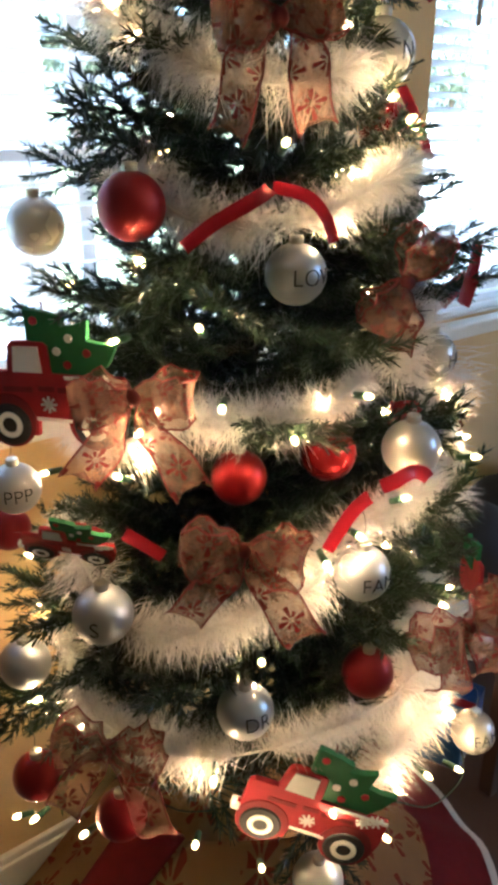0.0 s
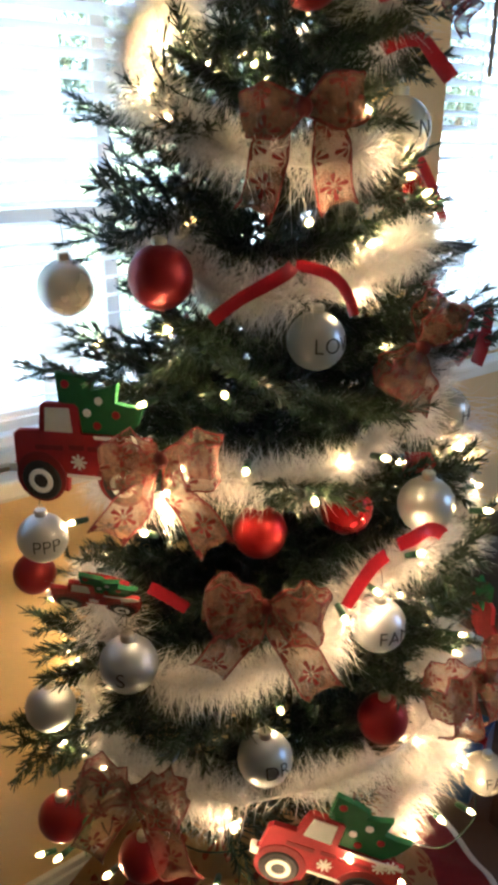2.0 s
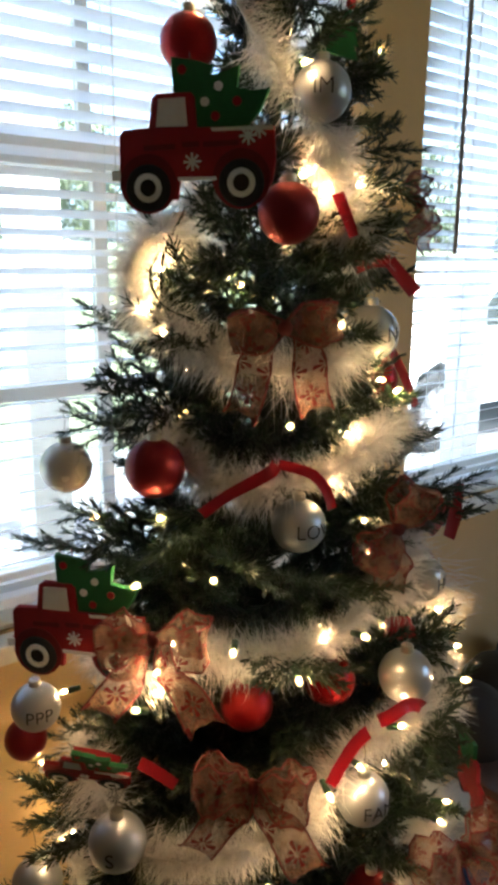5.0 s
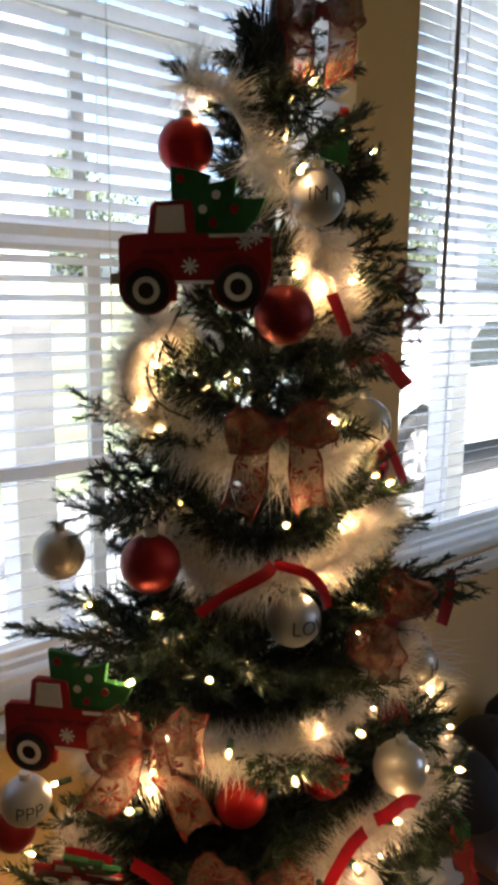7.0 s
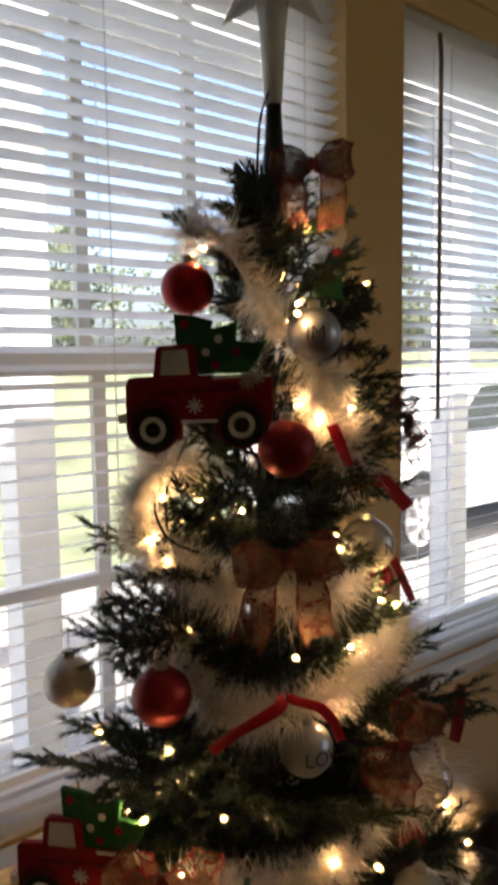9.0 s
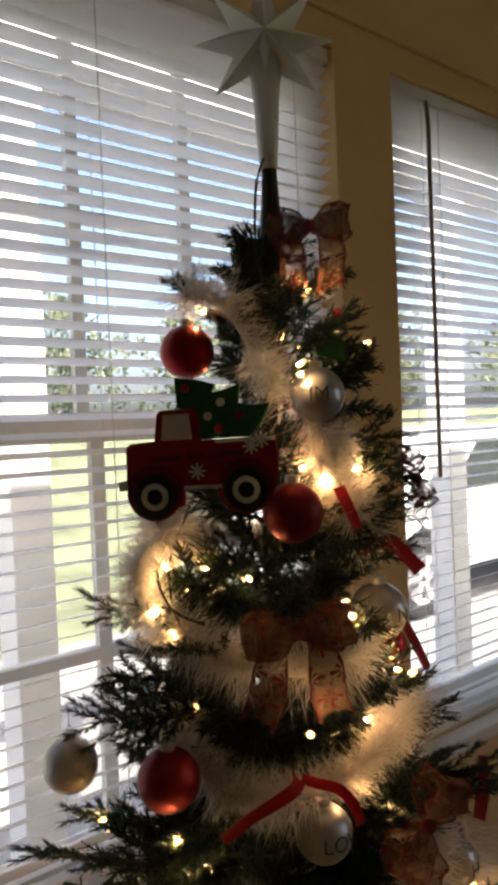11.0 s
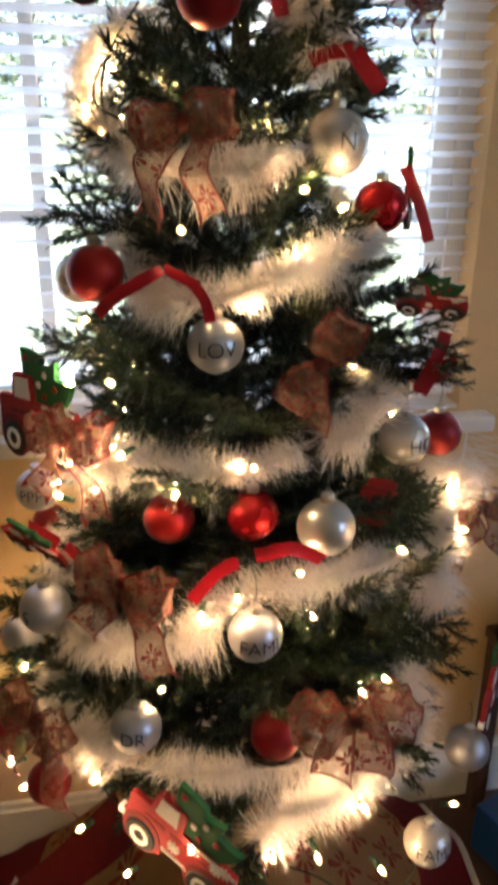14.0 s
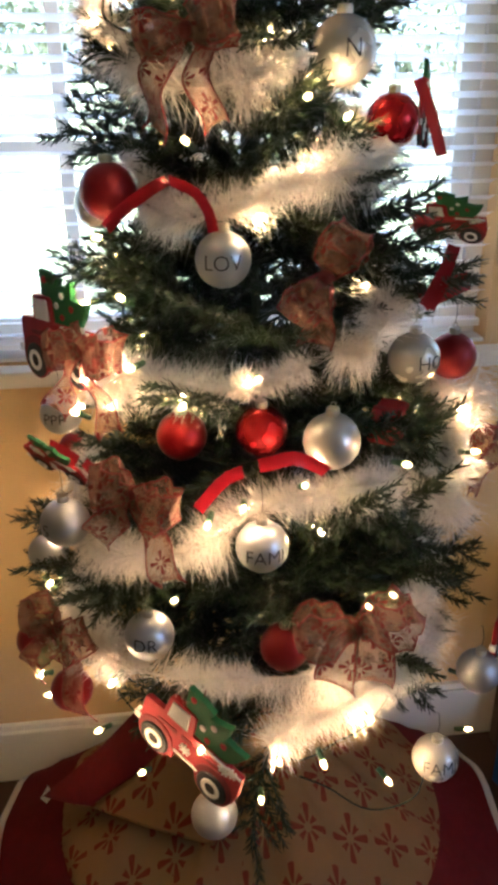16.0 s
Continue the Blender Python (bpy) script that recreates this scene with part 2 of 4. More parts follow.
def tube(bm, pts, r, seg=6):
    pts = [Vector(p) for p in pts]
    rings = []
    for i, p in enumerate(pts):
        d = (pts[min(i + 1, len(pts) - 1)] - pts[max(i - 1, 0)]).normalized()
        s = d.cross(Vector((0, 0, 1)) if abs(d.z) < 0.9 else Vector((1, 0, 0))).normalized()
        u = s.cross(d)
        rad = r[i] if isinstance(r, (list, tuple)) else r
        rings.append([bm.verts.new(p + (s * math.cos(2 * math.pi * k / seg) + u * math.sin(2 * math.pi * k / seg)) * rad) for k in range(seg)])
    for a, b in zip(rings, rings[1:]):
        for k in range(seg):
            bm.faces.new((a[k], a[(k + 1) % seg], b[(k + 1) % seg], b[k]))
    bm.faces.new(rings[0][::-1])
    bm.faces.new(rings[-1])
    return bm


def slab(bm, outline, y0, y1, bevel=0.0):
    """A flat outline in x and z, thick along y."""
    f = bm.faces.new([bm.verts.new((x, y0, z)) for x, z in outline])
    g = bmesh.ops.extrude_face_region(bm, geom=[f])
    bmesh.ops.translate(bm, vec=(0, y1 - y0, 0), verts=[v for v in g["geom"] if isinstance(v, bmesh.types.BMVert)])
    bmesh.ops.recalc_face_normals(bm, faces=bm.faces)
    if bevel:
        bmesh.ops.bevel(bm, geom=[e for e in bm.edges if abs(e.verts[0].co.y - e.verts[1].co.y) < 1e-6], offset=bevel, segments=2, affect="EDGES", profile=0.5)
    return bm


def disc(bm, x, z, r0, r1, y0, y1, seg=24):
    """A ring, or a round plate where r0 is 0, that faces -y."""
    m = pose(x, y1, z, 90)
    t = y1 - y0
    prof = [(r1, 0), (r1, t * 0.7), (r1 - t * 0.3, t), (r0, t)] + ([(r0, 0)] if r0 else [])
    return lathe(bm, prof, seg, m)


# ---------------------------------------------------------------- room
WALL_Y, BACK_Y, WEST_X, EAST_X, TOP = 1.04, -3.2, -2.6, 3.6, 2.62
SILL, HEAD, RAIL = 0.885, 2.215, 1.56
WINDOWS = ((0.03, 1.2), (1.36, 2.43))
THICK = 0.14

cuts = [WEST_X - 0.1] + [v for w in WINDOWS for v in w] + [EAST_X + 0.1]
bm = bmesh.new()
for a, b in zip(cuts[0::2], cuts[1::2]):
    box(bm, a, b, WALL_Y, WALL_Y + THICK, 0, TOP)
for a, b in WINDOWS:
    box(bm, a, b, WALL_Y, WALL_Y + THICK, 0, SILL)
    box(bm, a, b, WALL_Y, WALL_Y + THICK, HEAD, TOP)
tagged(part("wall_north", bm, M["wall"]), "yellow painted wall with two wide windows", "wall", kind="structure")
tagged(part("wall_south", boxes((WEST_X, EAST_X, BACK_Y - 0.1, BACK_Y, 0, TOP)), M["wall"]), "plain yellow painted wall", "wall", kind="structure")
tagged(part("wall_west", boxes((WEST_X - 0.1, WEST_X, BACK_Y - 0.1, WALL_Y, 0, TOP)), M["wall"]), "plain yellow painted wall", "wall", kind="structure")
# the unseen east wall has an opening added to let in fill light
tagged(part("wall_east", boxes((EAST_X, EAST_X + 0.1, BACK_Y - 0.1, -2.6, 0, TOP), (EAST_X, EAST_X + 0.1, -1.0, WALL_Y, 0, TOP), (EAST_X, EAST_X + 0.1, -2.6, -1.0, 0, 1.0), (EAST_X, EAST_X + 0.1, -2.6, -1.0, 2.3, TOP)), M["wall"]), "yellow painted wall with an opening added for fill light", "wall", kind="structure")
tagged(part("ceiling", boxes((WEST_X - 0.1, EAST_X + 0.1, BACK_Y - 0.1, WALL_Y + THICK, TOP, TOP + 0.1)), M["ceiling"]), "plain off-white ceiling", "ceiling", kind="structure")
tagged(part("floor", boxes((WEST_X - 0.1, EAST_X + 0.1, BACK_Y - 0.1, WALL_Y + THICK, -0.1, 0)), M["floor"]), "dark brown wooden floor", "floor", kind="structure")
bm = boxes((WEST_X, EAST_X, WALL_Y - 0.016, WALL_Y, 0, 0.125), bevel=0.004)
box(bm, WEST_X, EAST_X, WALL_Y - 0.011, WALL_Y, 0.125, 0.14, bevel=0.003)
tagged(part("baseboard", bm, M["white"]), "white painted wooden baseboard", "baseboard", kind="structure")
bm = boxes((WEST_X, EAST_X, WALL_Y - 0.012, WALL_Y, HEAD + 0.055, HEAD + 0.075), bevel=0.004)
tagged(part("trim", bm, M["wall"]), "thin yellow painted moulding above the windows", "trim", kind="structure")


def window(number, x0, x1, cols):
    w = tagged(new("window_%d" % number), "white double-hung window with divided panes" if cols else "white fixed window with one large pane", "window", kind="structure")
    gy = WALL_Y + 0.08
    f = 0.032
    bm = boxes((x0, x0 + f, gy - 0.03, gy + 0.055, SILL, HEAD), (x1 - f, x1, gy - 0.03, gy + 0.055, SILL, HEAD), (x0 + f, x1 - f, gy - 0.03, gy + 0.055, HEAD - f, HEAD), (x0 + f, x1 - f, gy - 0.03, gy + 0.055, SILL, SILL + 0.02), bevel=0.003)
    part("window_frame", bm, M["vinyl"], w)
    part("window_sill", boxes((x0 - 0.05, x1 + 0.05, WALL_Y - 0.045, WALL_Y - 0.001, SILL - 0.03, SILL - 0.002), bevel=0.006), M["white"], w, "white painted window stool")
    part("sill_board", boxes((x0 + 0.002, x1 - 0.002, WALL_Y + 0.001, gy - 0.031, SILL + 0.001, SILL + 0.008), bevel=0.002), M["white"], w)
    part("apron", boxes((x0 - 0.03, x1 + 0.03, WALL_Y - 0.014, WALL_Y - 0.001, SILL - 0.135, SILL - 0.031), bevel=0.004), M["wall"], w)
    s, t = 0.034, 0.012
    a, b = x0 + f, x1 - f
    halves = (("lower_sash", SILL + 0.02, RAIL, gy - 0.012), ("upper_sash", RAIL - 0.035, HEAD - f, gy + 0.026)) if cols else (("sash", SILL + 0.02, HEAD - f, gy),)
    for name, za, zb, y in halves:
        sash = part(name, boxes((a, a + s, y - t, y + t, za, zb), (b - s, b, y - t, y + t, za, zb), (a + s, b - s, y - t, y + t, za, za + 0.04), (a + s, b - s, y - t, y + t, zb - 0.038, zb), bevel=0.003), M["vinyl"], w)
        mid = (za + zb) / 2 + (0.012 if name == "upper_sash" else -0.025)
        for i in range(1, cols):
            x = a + s + (b - a - 2 * s) * i / cols
            part("muntin", boxes((x - 0.010, x + 0.010, y - 0.007, y + 0.007, za + 0.04, zb - 0.038)), M["vinyl"], sash)
        if cols:
            part("muntin", boxes((a + s, b - s, y - 0.0075, y + 0.0075, mid - 0.010, mid + 0.010)), M["vinyl"], sash)
        pane = part("pane", boxes((a + s, b - s, y - 0.001, y + 0.001, za + 0.04, zb - 0.038)), M["glass"], sash)
        pane.visible_shadow = False
    return w


def blind(x0, x1, wand_x):
    y, pitch, wide = WALL_Y + 0.025, 0.02564, 0.029
    b = thing("window_blind", "white horizontal slat blind hanging open in a window", "blind", group="window blinds")
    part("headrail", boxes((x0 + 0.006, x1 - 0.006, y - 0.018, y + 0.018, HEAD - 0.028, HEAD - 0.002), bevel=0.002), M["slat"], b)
    bm = bmesh.new()
    prev = None
    for k in range(5):
        u = k / 4 - 0.5
        row = [bm.verts.new((x, wide * u, 0.0016 * (1 - 4 * u * u))) for x in (x0 + 0.003, x1 - 0.003)]
        if prev:
            bm.faces.new((prev[0], prev[1], row[1], row[0]))
        prev = row
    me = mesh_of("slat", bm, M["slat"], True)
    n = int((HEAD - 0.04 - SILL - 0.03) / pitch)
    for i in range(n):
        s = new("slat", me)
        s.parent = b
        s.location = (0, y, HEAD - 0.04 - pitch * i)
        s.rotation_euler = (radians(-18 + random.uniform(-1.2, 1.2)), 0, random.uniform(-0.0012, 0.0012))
    z1 = HEAD - 0.04 - pitch * n
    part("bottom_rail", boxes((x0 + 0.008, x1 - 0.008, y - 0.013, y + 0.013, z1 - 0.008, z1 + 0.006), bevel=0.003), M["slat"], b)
    for fx in (0.1, 0.588, 0.92):
        x = x0 + (x1 - x0) * fx
        bm = bmesh.new()
        for dy in (-wide / 2 - 0.001, wide / 2 + 0.001):
            box(bm, x - 0.0006, x + 0.0006, y + dy - 0.0005, y + dy + 0.0005, z1, HEAD - 0.045)
        part("ladder_cord", bm, M["cord"], b)
    bm = tube(bmesh.new(), [(wand_x, y - 0.024, HEAD - 0.03), (wand_x, y - 0.028, HEAD - 0.08), (wand_x - 0.002, y - 0.03, 1.415)], 0.0045, 8)
    part("wand", bm, M["wand"], b, "dark brown tilt wand")
    bm = tube(bmesh.new(), [(wand_x + 0.045, y - 0.02, HEAD - 0.04), (wand_x + 0.046, y - 0.022, SILL + 0.08)], 0.0011, 5)
    part("pull_cord", bm, M["cord"], b)
    return b


for i, (a, b) in enumerate(WINDOWS):
    window(i + 1, a, b, (5, 0)[i])
    blind(a, b, a + 0.02 if i == 0 else 1.473)

# ---------------------------------------------------------------- outdoors
bm = bmesh.new()
GX = [-400, -120, -40, -12, -4, 0, 4, 8, 14, 40, 120, 400]
GY = [-400, -60, -8, 1.3, 6, 9, 12, 16, 22, 40, 90, 300, 1200]


def ground_z(y):
    return -0.3 + (0 if y < 8 else min(1.0, (y - 8) / 14) * 2.3)


grid = [[bm.verts.new((x, y, ground_z(y))) for x in GX] for y in GY]
for r0, r1 in zip(grid, grid[1:]):
    for i in range(len(GX) - 1):
        bm.faces.new((r0[i], r0[i + 1], r1[i + 1], r1[i]))
tagged(part("ground", bm, M["lawn"]), "green lawn rising towards the street", "ground", kind="structure")
tagged(part("pavement", boxes((-6, 9, 1.25, 2.7, -0.29, -0.06), bevel=0.01), M["concrete"]), "pale concrete porch floor", "pavement", kind="structure")
bm = bmesh.new()
vs = [bm.verts.new(p) for p in ((-8, 2.7, -0.292), (16, 2.7, -0.292), (16, 7.6, -0.292), (-8, 7.6, -0.292))]
bm.faces.new(vs)
tagged(part("driveway", bm, M["asphalt"]), "grey worn driveway beside the house", "driveway", kind="structure")
bm = bmesh.new()
vs = [bm.verts.new(p) for p in ((-60, 24, 2.012), (80, 24, 2.012), (80, 30, 2.016), (-60, 30, 2.016))]
bm.faces.new(vs)
tagged(part("road", bm, M["concrete"]), "pale road behind the lawn", "road", kind="structure")
tagged(part("porch_beam", boxes((-6, 9, 2.2, 2.4, 2.62, 2.8), bevel=0.01), M["post"]), "white porch beam on its posts", "beam", kind="structure")


def porch_post(x):
    p = thing("porch_post", "white square porch post with base and cap", "post", pose(x, 2.3, -0.06), group="porch posts")
    part("shaft", boxes((-0.065, 0.065, -0.065, 0.065, 0.14, 2.56), bevel=0.006), M["post"], p)
    part("base", boxes((-0.085, 0.085, -0.085, 0.085, 0, 0.14), bevel=0.01), M["post"], p)
    part("cap", boxes((-0.085, 0.085, -0.085, 0.085, 2.56, 2.68), bevel=0.01), M["post"], p)


for x in (-1.1, 1.12, 3.28):
    porch_post(x)


def far_tree(x, y, h, seed):
    rng = random.Random(seed)
    t = thing("garden_tree", "leafy green tree beyond the road", "tree", pose(x, y, 2.0), group="trees beyond the road")
    bm = tube(bmesh.new(), [(0, 0, -0.1), (0.1, 0, h * 0.3), (0.0, 0.1, h * 0.75)], [0.3, 0.2, 0.06], 8)
    for k in range(6):
        a = k * 1.05 + rng.random()
        z = h * (0.3 + 0.07 * k)
        tube(bm, [(0.05, 0, z), (math.cos(a) * h * 0.15, math.sin(a) * h * 0.15, z + h * 0.14), (math.cos(a) * h * 0.27, math.sin(a) * h * 0.27, z + h * 0.2)], [0.1, 0.06, 0.02], 6)
    part("trunk", bm, M["bark"], t)
    bm = bmesh.new()
    blobs = [(Vector((rng.gauss(0, h * 0.24), rng.gauss(0, h * 0.2), h * rng.uniform(0.16, 0.92))), rng.uniform(0.08, 0.19) * h) for _ in range(28)]
    for _ in range(1700):
        c, r = rng.choice(blobs)
        d = Vector((rng.gauss(0, 1), rng.gauss(0, 1), rng.gauss(0, 1))).normalized()
        p = c + d * r * rng.uniform(0.6, 1.05)
        s = Vector((rng.gauss(0, 1), rng.gauss(0, 1), rng.gauss(0, 1))).normalized() * 0.2
        u = s.cross(d).normalized() * 0.13
        bm.faces.new([bm.verts.new(p + q) for q in (s, u, -s, -u)])
    part("crown", bm, M["tree_leaf"], t)
    return t


for k, (x, y, h) in enumerate(((3, 44, 7), (8, 42, 8), (13, 45, 6.5), (18, 41, 7.5), (23, 44, 8), (29, 41, 7), (35, 44, 8), (41, 40, 8.5), (48, 38, 8), (-2, 41, 7), (-7, 44, 8), (-12, 42, 7), (-18, 45, 8), (-24, 42, 7.5), (-31, 44, 8), (56, 33, 8))):
    far_tree(x, y, h, 40 + k)


def parked_car(m):
    c = thing("parked_car", "white pickup car parked on the driveway", "car", m)
    bm = slab(bmesh.new(), [(-2.5, 0.38), (-2.52, 0.9), (-2.4, 1.02), (-1.35, 1.1), (-0.75, 1.66), (0.55, 1.72), (0.75, 1.14), (2.45, 1.12), (2.52, 0.75), (2.48, 0.42), (1.95, 0.4), (1.85, 0.72), (1.55, 0.84), (1.25, 0.72), (1.15, 0.38), (-1.15, 0.38), (-1.25, 0.72), (-1.55, 0.84), (-1.85, 0.72), (-1.95, 0.38)], -0.9, 0.9, 0.03)
    part("body", bm, M["car"], c)
    part("side_window", slab(bmesh.new(), [(-1.15, 1.14), (-0.68, 1.57), (-0.1, 1.6), (-0.1, 1.14)], -0.912, -0.9), M["car_glass"], c, "dark side window")
    part("side_window", slab(bmesh.new(), [(-0.02, 1.14), (-0.02, 1.6), (0.48, 1.62), (0.62, 1.14)], -0.912, -0.9), M["car_glass"], c, "dark side window")
    for x in (-1.55, 1.55):
        for y in (-0.78, 0.78):
            wheel = tagged(new("wheel"), "")
            wheel.parent = c
            wheel.location = (x, y, 0.37)
            if y > 0:
                wheel.rotation_euler = (0, 0, math.pi)
            part("tyre", lathe(bmesh.new(), [(0.24, 0.1), (0.34, 0.11), (0.37, 0.08), (0.37, -0.08), (0.34, -0.11), (0.24, -0.1)], 32, pose(0, 0, 0, 90)), M["tyre"], wheel, smooth=True)
            bm = lathe(bmesh.new(), [(0.25, 0.1), (0.25, 0.08), (0.21, 0.06), (0.215, 0.02), (0.0, 0.02)], 32, pose(0, 0, 0, 90))
            for k in range(6):
                g = bmesh.new()
                box(g, 0.03, 0.225, -0.105, -0.03, -0.028, 0.028, bevel=0.008)
                bmesh.ops.transform(g, matrix=pose(0, 0, 0, 0, 60 * k, 0), verts=g.verts)
                tmp = bpy.data.meshes.new("spoke")
                g.to_mesh(tmp)
                g.free()
                bm.from_mesh(tmp)
                bpy.data.meshes.remove(tmp)
            part("rim", bm, M["rim"], wheel, "silver spoked rim")
    return c


parked_car(pose(7.33, 5.25, -0.29, 0, 0, 0))

# ---------------------------------------------------------------- tree


def axis(z):
    return Vector((0.758, 0.741 + (1.85 - z) * 0.05, z))


def reach(z):
    """Radius on which the decoration hangs."""
    return 0.045 + (1.75 - z) * 0.21


def on_tree(angle, z, dr=0.0):
    a = radians(angle)
    r = reach(z) + dr
    return axis(z) + Vector((math.cos(a) * r, math.sin(a) * r, 0))


CLEAR = []


def keep_clear(p, r):
    """Remembers a place in front of which no branch may grow."""
    CLEAR.append((Vector(p), r))

# ---------------------------------------------------------------- star on top
star = thing("tree_topper_star", "frosted white many-pointed star tree topper", "tree topper", Matrix.Translation(axis(1.84)))
bm = lathe(bmesh.new(), [(0.010, -0.01), (0.012, 0.02), (0.015, 0.07), (0.021, 0.12), (0.02, 0.14), (0.0, 0.145)], 20)
part("stem", bm, M["star"], star, "hollow white stem", True)
face = pose(0, 0, 0.135, 0, 0, -40)
bm = bmesh.new()
P = 8
ring = []
for i in range(2 * P):
    a = math.pi * i / P + math.pi / 2
    r = (0.115 if i == 0 else 0.082) if i % 2 == 0 else 0.038
    ring.append(bm.verts.new(face @ Vector((math.cos(a) * r, 0, math.sin(a) * r))))
front, back = bm.verts.new(face @ Vector((0, -0.035, 0))), bm.verts.new(face @ Vector((0, 0.035, 0)))
for i in range(2 * P):
    j = (i + 1) % (2 * P)
    bm.faces.new((ring[i], ring[j], front))
    bm.faces.new((ring[j], ring[i], back))
part("star", bm, M["star"], star)

def smooth_path(keys, step):
    pts = []
    for i in range(len(keys) - 1):
        p0, p1, p2, p3 = keys[max(i - 1, 0)], keys[i], keys[i + 1], keys[min(i + 2, len(keys) - 1)]
        n = max(2, int((p2 - p1).length / step))
        for k in range(n):
            t = k / n
            pts.append(0.5 * ((2 * p1) + (p2 - p0) * t + (2 * p0 - 5 * p1 + 4 * p2 - p3) * t * t + (3 * p1 - p0 - 3 * p2 + p3) * t ** 3))
    pts.append(keys[-1])
    return pts


# ---------------------------------------------------------------- balls


def lettering(text, radius, size, turn, tilt=0.0):
    cu = bpy.data.curves.new("letters", "FONT")
    cu.body, cu.size, cu.align_x, cu.align_y, cu.extrude, cu.offset = text, size, "CENTER", "CENTER", 0.0004, -size * 0.012
    ob = bpy.data.objects.new("letters", cu)
    scene.collection.objects.link(ob)
    me = bpy.data.meshes.new_from_object(ob.evaluated_get(bpy.context.evaluated_depsgraph_get()))
    bpy.data.objects.remove(ob)
    bpy.data.curves.remove(cu)
    bm = bmesh.new()
    bm.from_mesh(me)
    bpy.data.meshes.remove(me)
    bmesh.ops.triangulate(bm, faces=bm.faces)
    bmesh.ops.subdivide_edges(bm, edges=[e for e in bm.edges if e.calc_length() > size * 0.3], cuts=2)
    for v in bm.verts:
        th, ph, r = v.co.x / radius, v.co.y / radius, radius + 0.0002 + v.co.z
        v.co = Vector((math.sin(th) * math.cos(ph), -math.cos(th) * math.cos(ph), math.sin(ph))) * r
    bmesh.ops.transform(bm, matrix=pose(0, 0, 0, tilt, 0, turn), verts=bm.verts)
    return bm


def ball(x, y, z, mat, label, text="", turn=0.0, r=0.0305, tilt=0.0, hang=0.03, lean=0.0):
    keep_clear((x, y, z), r)
    b = thing("christmas_ball", label, "christmas ball", pose(x, y, z, lean, lean * 0.6, 0), group="christmas balls")
    prof = [(math.sin(math.pi * i / 20) * r, -math.cos(math.pi * i / 20) * r) for i in range(21)]
    prof[0], prof[-1] = (0.0, -r), (0.0, r)
    part("globe", lathe(bmesh.new(), prof, 40), mat, b, smooth=True)
    k = r / 0.0305
    part("cap", lathe(bmesh.new(), [(0.0072 * k, r - 0.0018), (0.0074 * k, r + 0.005 * k), (0.0066 * k, r + 0.007 * k), (0.0, r + 0.0075 * k)], 16), M["cap"], b, "ribbed metal cap")
    zt = r + 0.0075 * k
    loop = [(0.003 * math.cos(t), 0, zt + 0.003 + 0.003 * math.sin(t)) for t in [math.pi * 2 * i / 10 for i in range(11)]]
    part("loop", tube(bmesh.new(), loop, 0.0005, 5), M["cap"], b)
    part("hook", tube(bmesh.new(), [(0, 0.001, zt + 0.004), (0.001, 0, zt + hang * 0.6), (0, 0.002, zt + hang), (0, 0.006, zt + hang + 0.004), (0, 0.009, zt + hang)], 0.0005, 5), M["hook"], b)
    if text:
        part("lettering", lettering(text, r, r * 0.75, turn, tilt), M["ink"], b, "black printed letters")
    return b


RED, SAT = "matte red christmas ball hanging on the tree", "shiny red christmas ball hanging on the tree"
SIL = "silver glitter christmas ball hanging on the tree"
ball(0.590, 0.748, 1.174, M["red_matte"], RED, r=0.033)
ball(0.567, 0.925, 1.141, M["pearl"], "pearl white christmas ball on the tree by the window", r=0.033)
ball(0.712, 0.647, 1.111, M["silver"], "silver christmas ball with black letters", "LOV", -6, tilt=0)
ball(0.935, 0.648, 0.990, M["pearl"], "pearl white christmas ball with black letters", "HO", 24)
ball(0.659, 0.670, 0.898, M["red_glitter"], "glittery red christmas ball partly behind a bow")
ball(0.751, 0.629, 0.916, M["red_shiny"], SAT)
ball(0.822, 0.574, 0.922, M["glitter"], SIL, r=0.032)
ball(0.742, 0.560, 0.802, M["silver"], "silver christmas ball with black letters", "FAMI", 0)
ball(0.491, 0.879, 0.855, M["silver"], "silver christmas ball with black letters", "PPP", -15)
ball(0.505, 0.702, 0.772, M["grey"], "matte silver christmas ball with a black letter", "S", -45, r=0.032)
ball(0.458, 0.824, 0.656, M["grey"], "matte silver christmas ball hanging on the tree")
ball(0.606, 0.589, 0.669, M["silver"], "silver christmas ball with black letters", "DR", -10, tilt=-8)
ball(0.771, 0.567, 0.652, M["red_matte"], "matte red christmas ball in white tinsel")
ball(0.971, 0.541, 0.468, M["pearl"], "pearl white christmas ball with black letters", "FAMI", -6, tilt=-14)
ball(0.492, 0.668, 0.529, M["red_matte"], RED, r=0.029)
ball(0.500, 0.945, 0.770, M["red_matte"], "matte red christmas ball low beside the window", r=0.028)
ball(0.435, 0.760, 0.548, M["red_matte"], RED, r=0.029)
ball(0.675, 0.536, 0.415, M["glitter"], "silver glitter christmas ball hanging low over the skirt")
ball(0.673, 0.799, 1.624, M["red_glitter"], "glittery red christmas ball near the tree top", r=0.031)
ball(0.711, 0.673, 1.444, M["red_matte"], "matte red christmas ball beside a truck ornament", r=0.032)
ball(0.759, 0.679, 1.568, M["silver"], "silver christmas ball with black lines", "IM", -40)
ball(0.843, 0.674, 1.314, M["pearl"], "pearl white christmas ball with black lines", "N", 5, r=0.034)
ball(0.917, 0.731, 1.246, M["red_shiny"], SAT)
ball(1.013, 0.723, 0.966, M["red_matte"], RED)
ball(1.053, 0.615, 0.542, M["grey"], "matte silver christmas ball hanging on the tree")

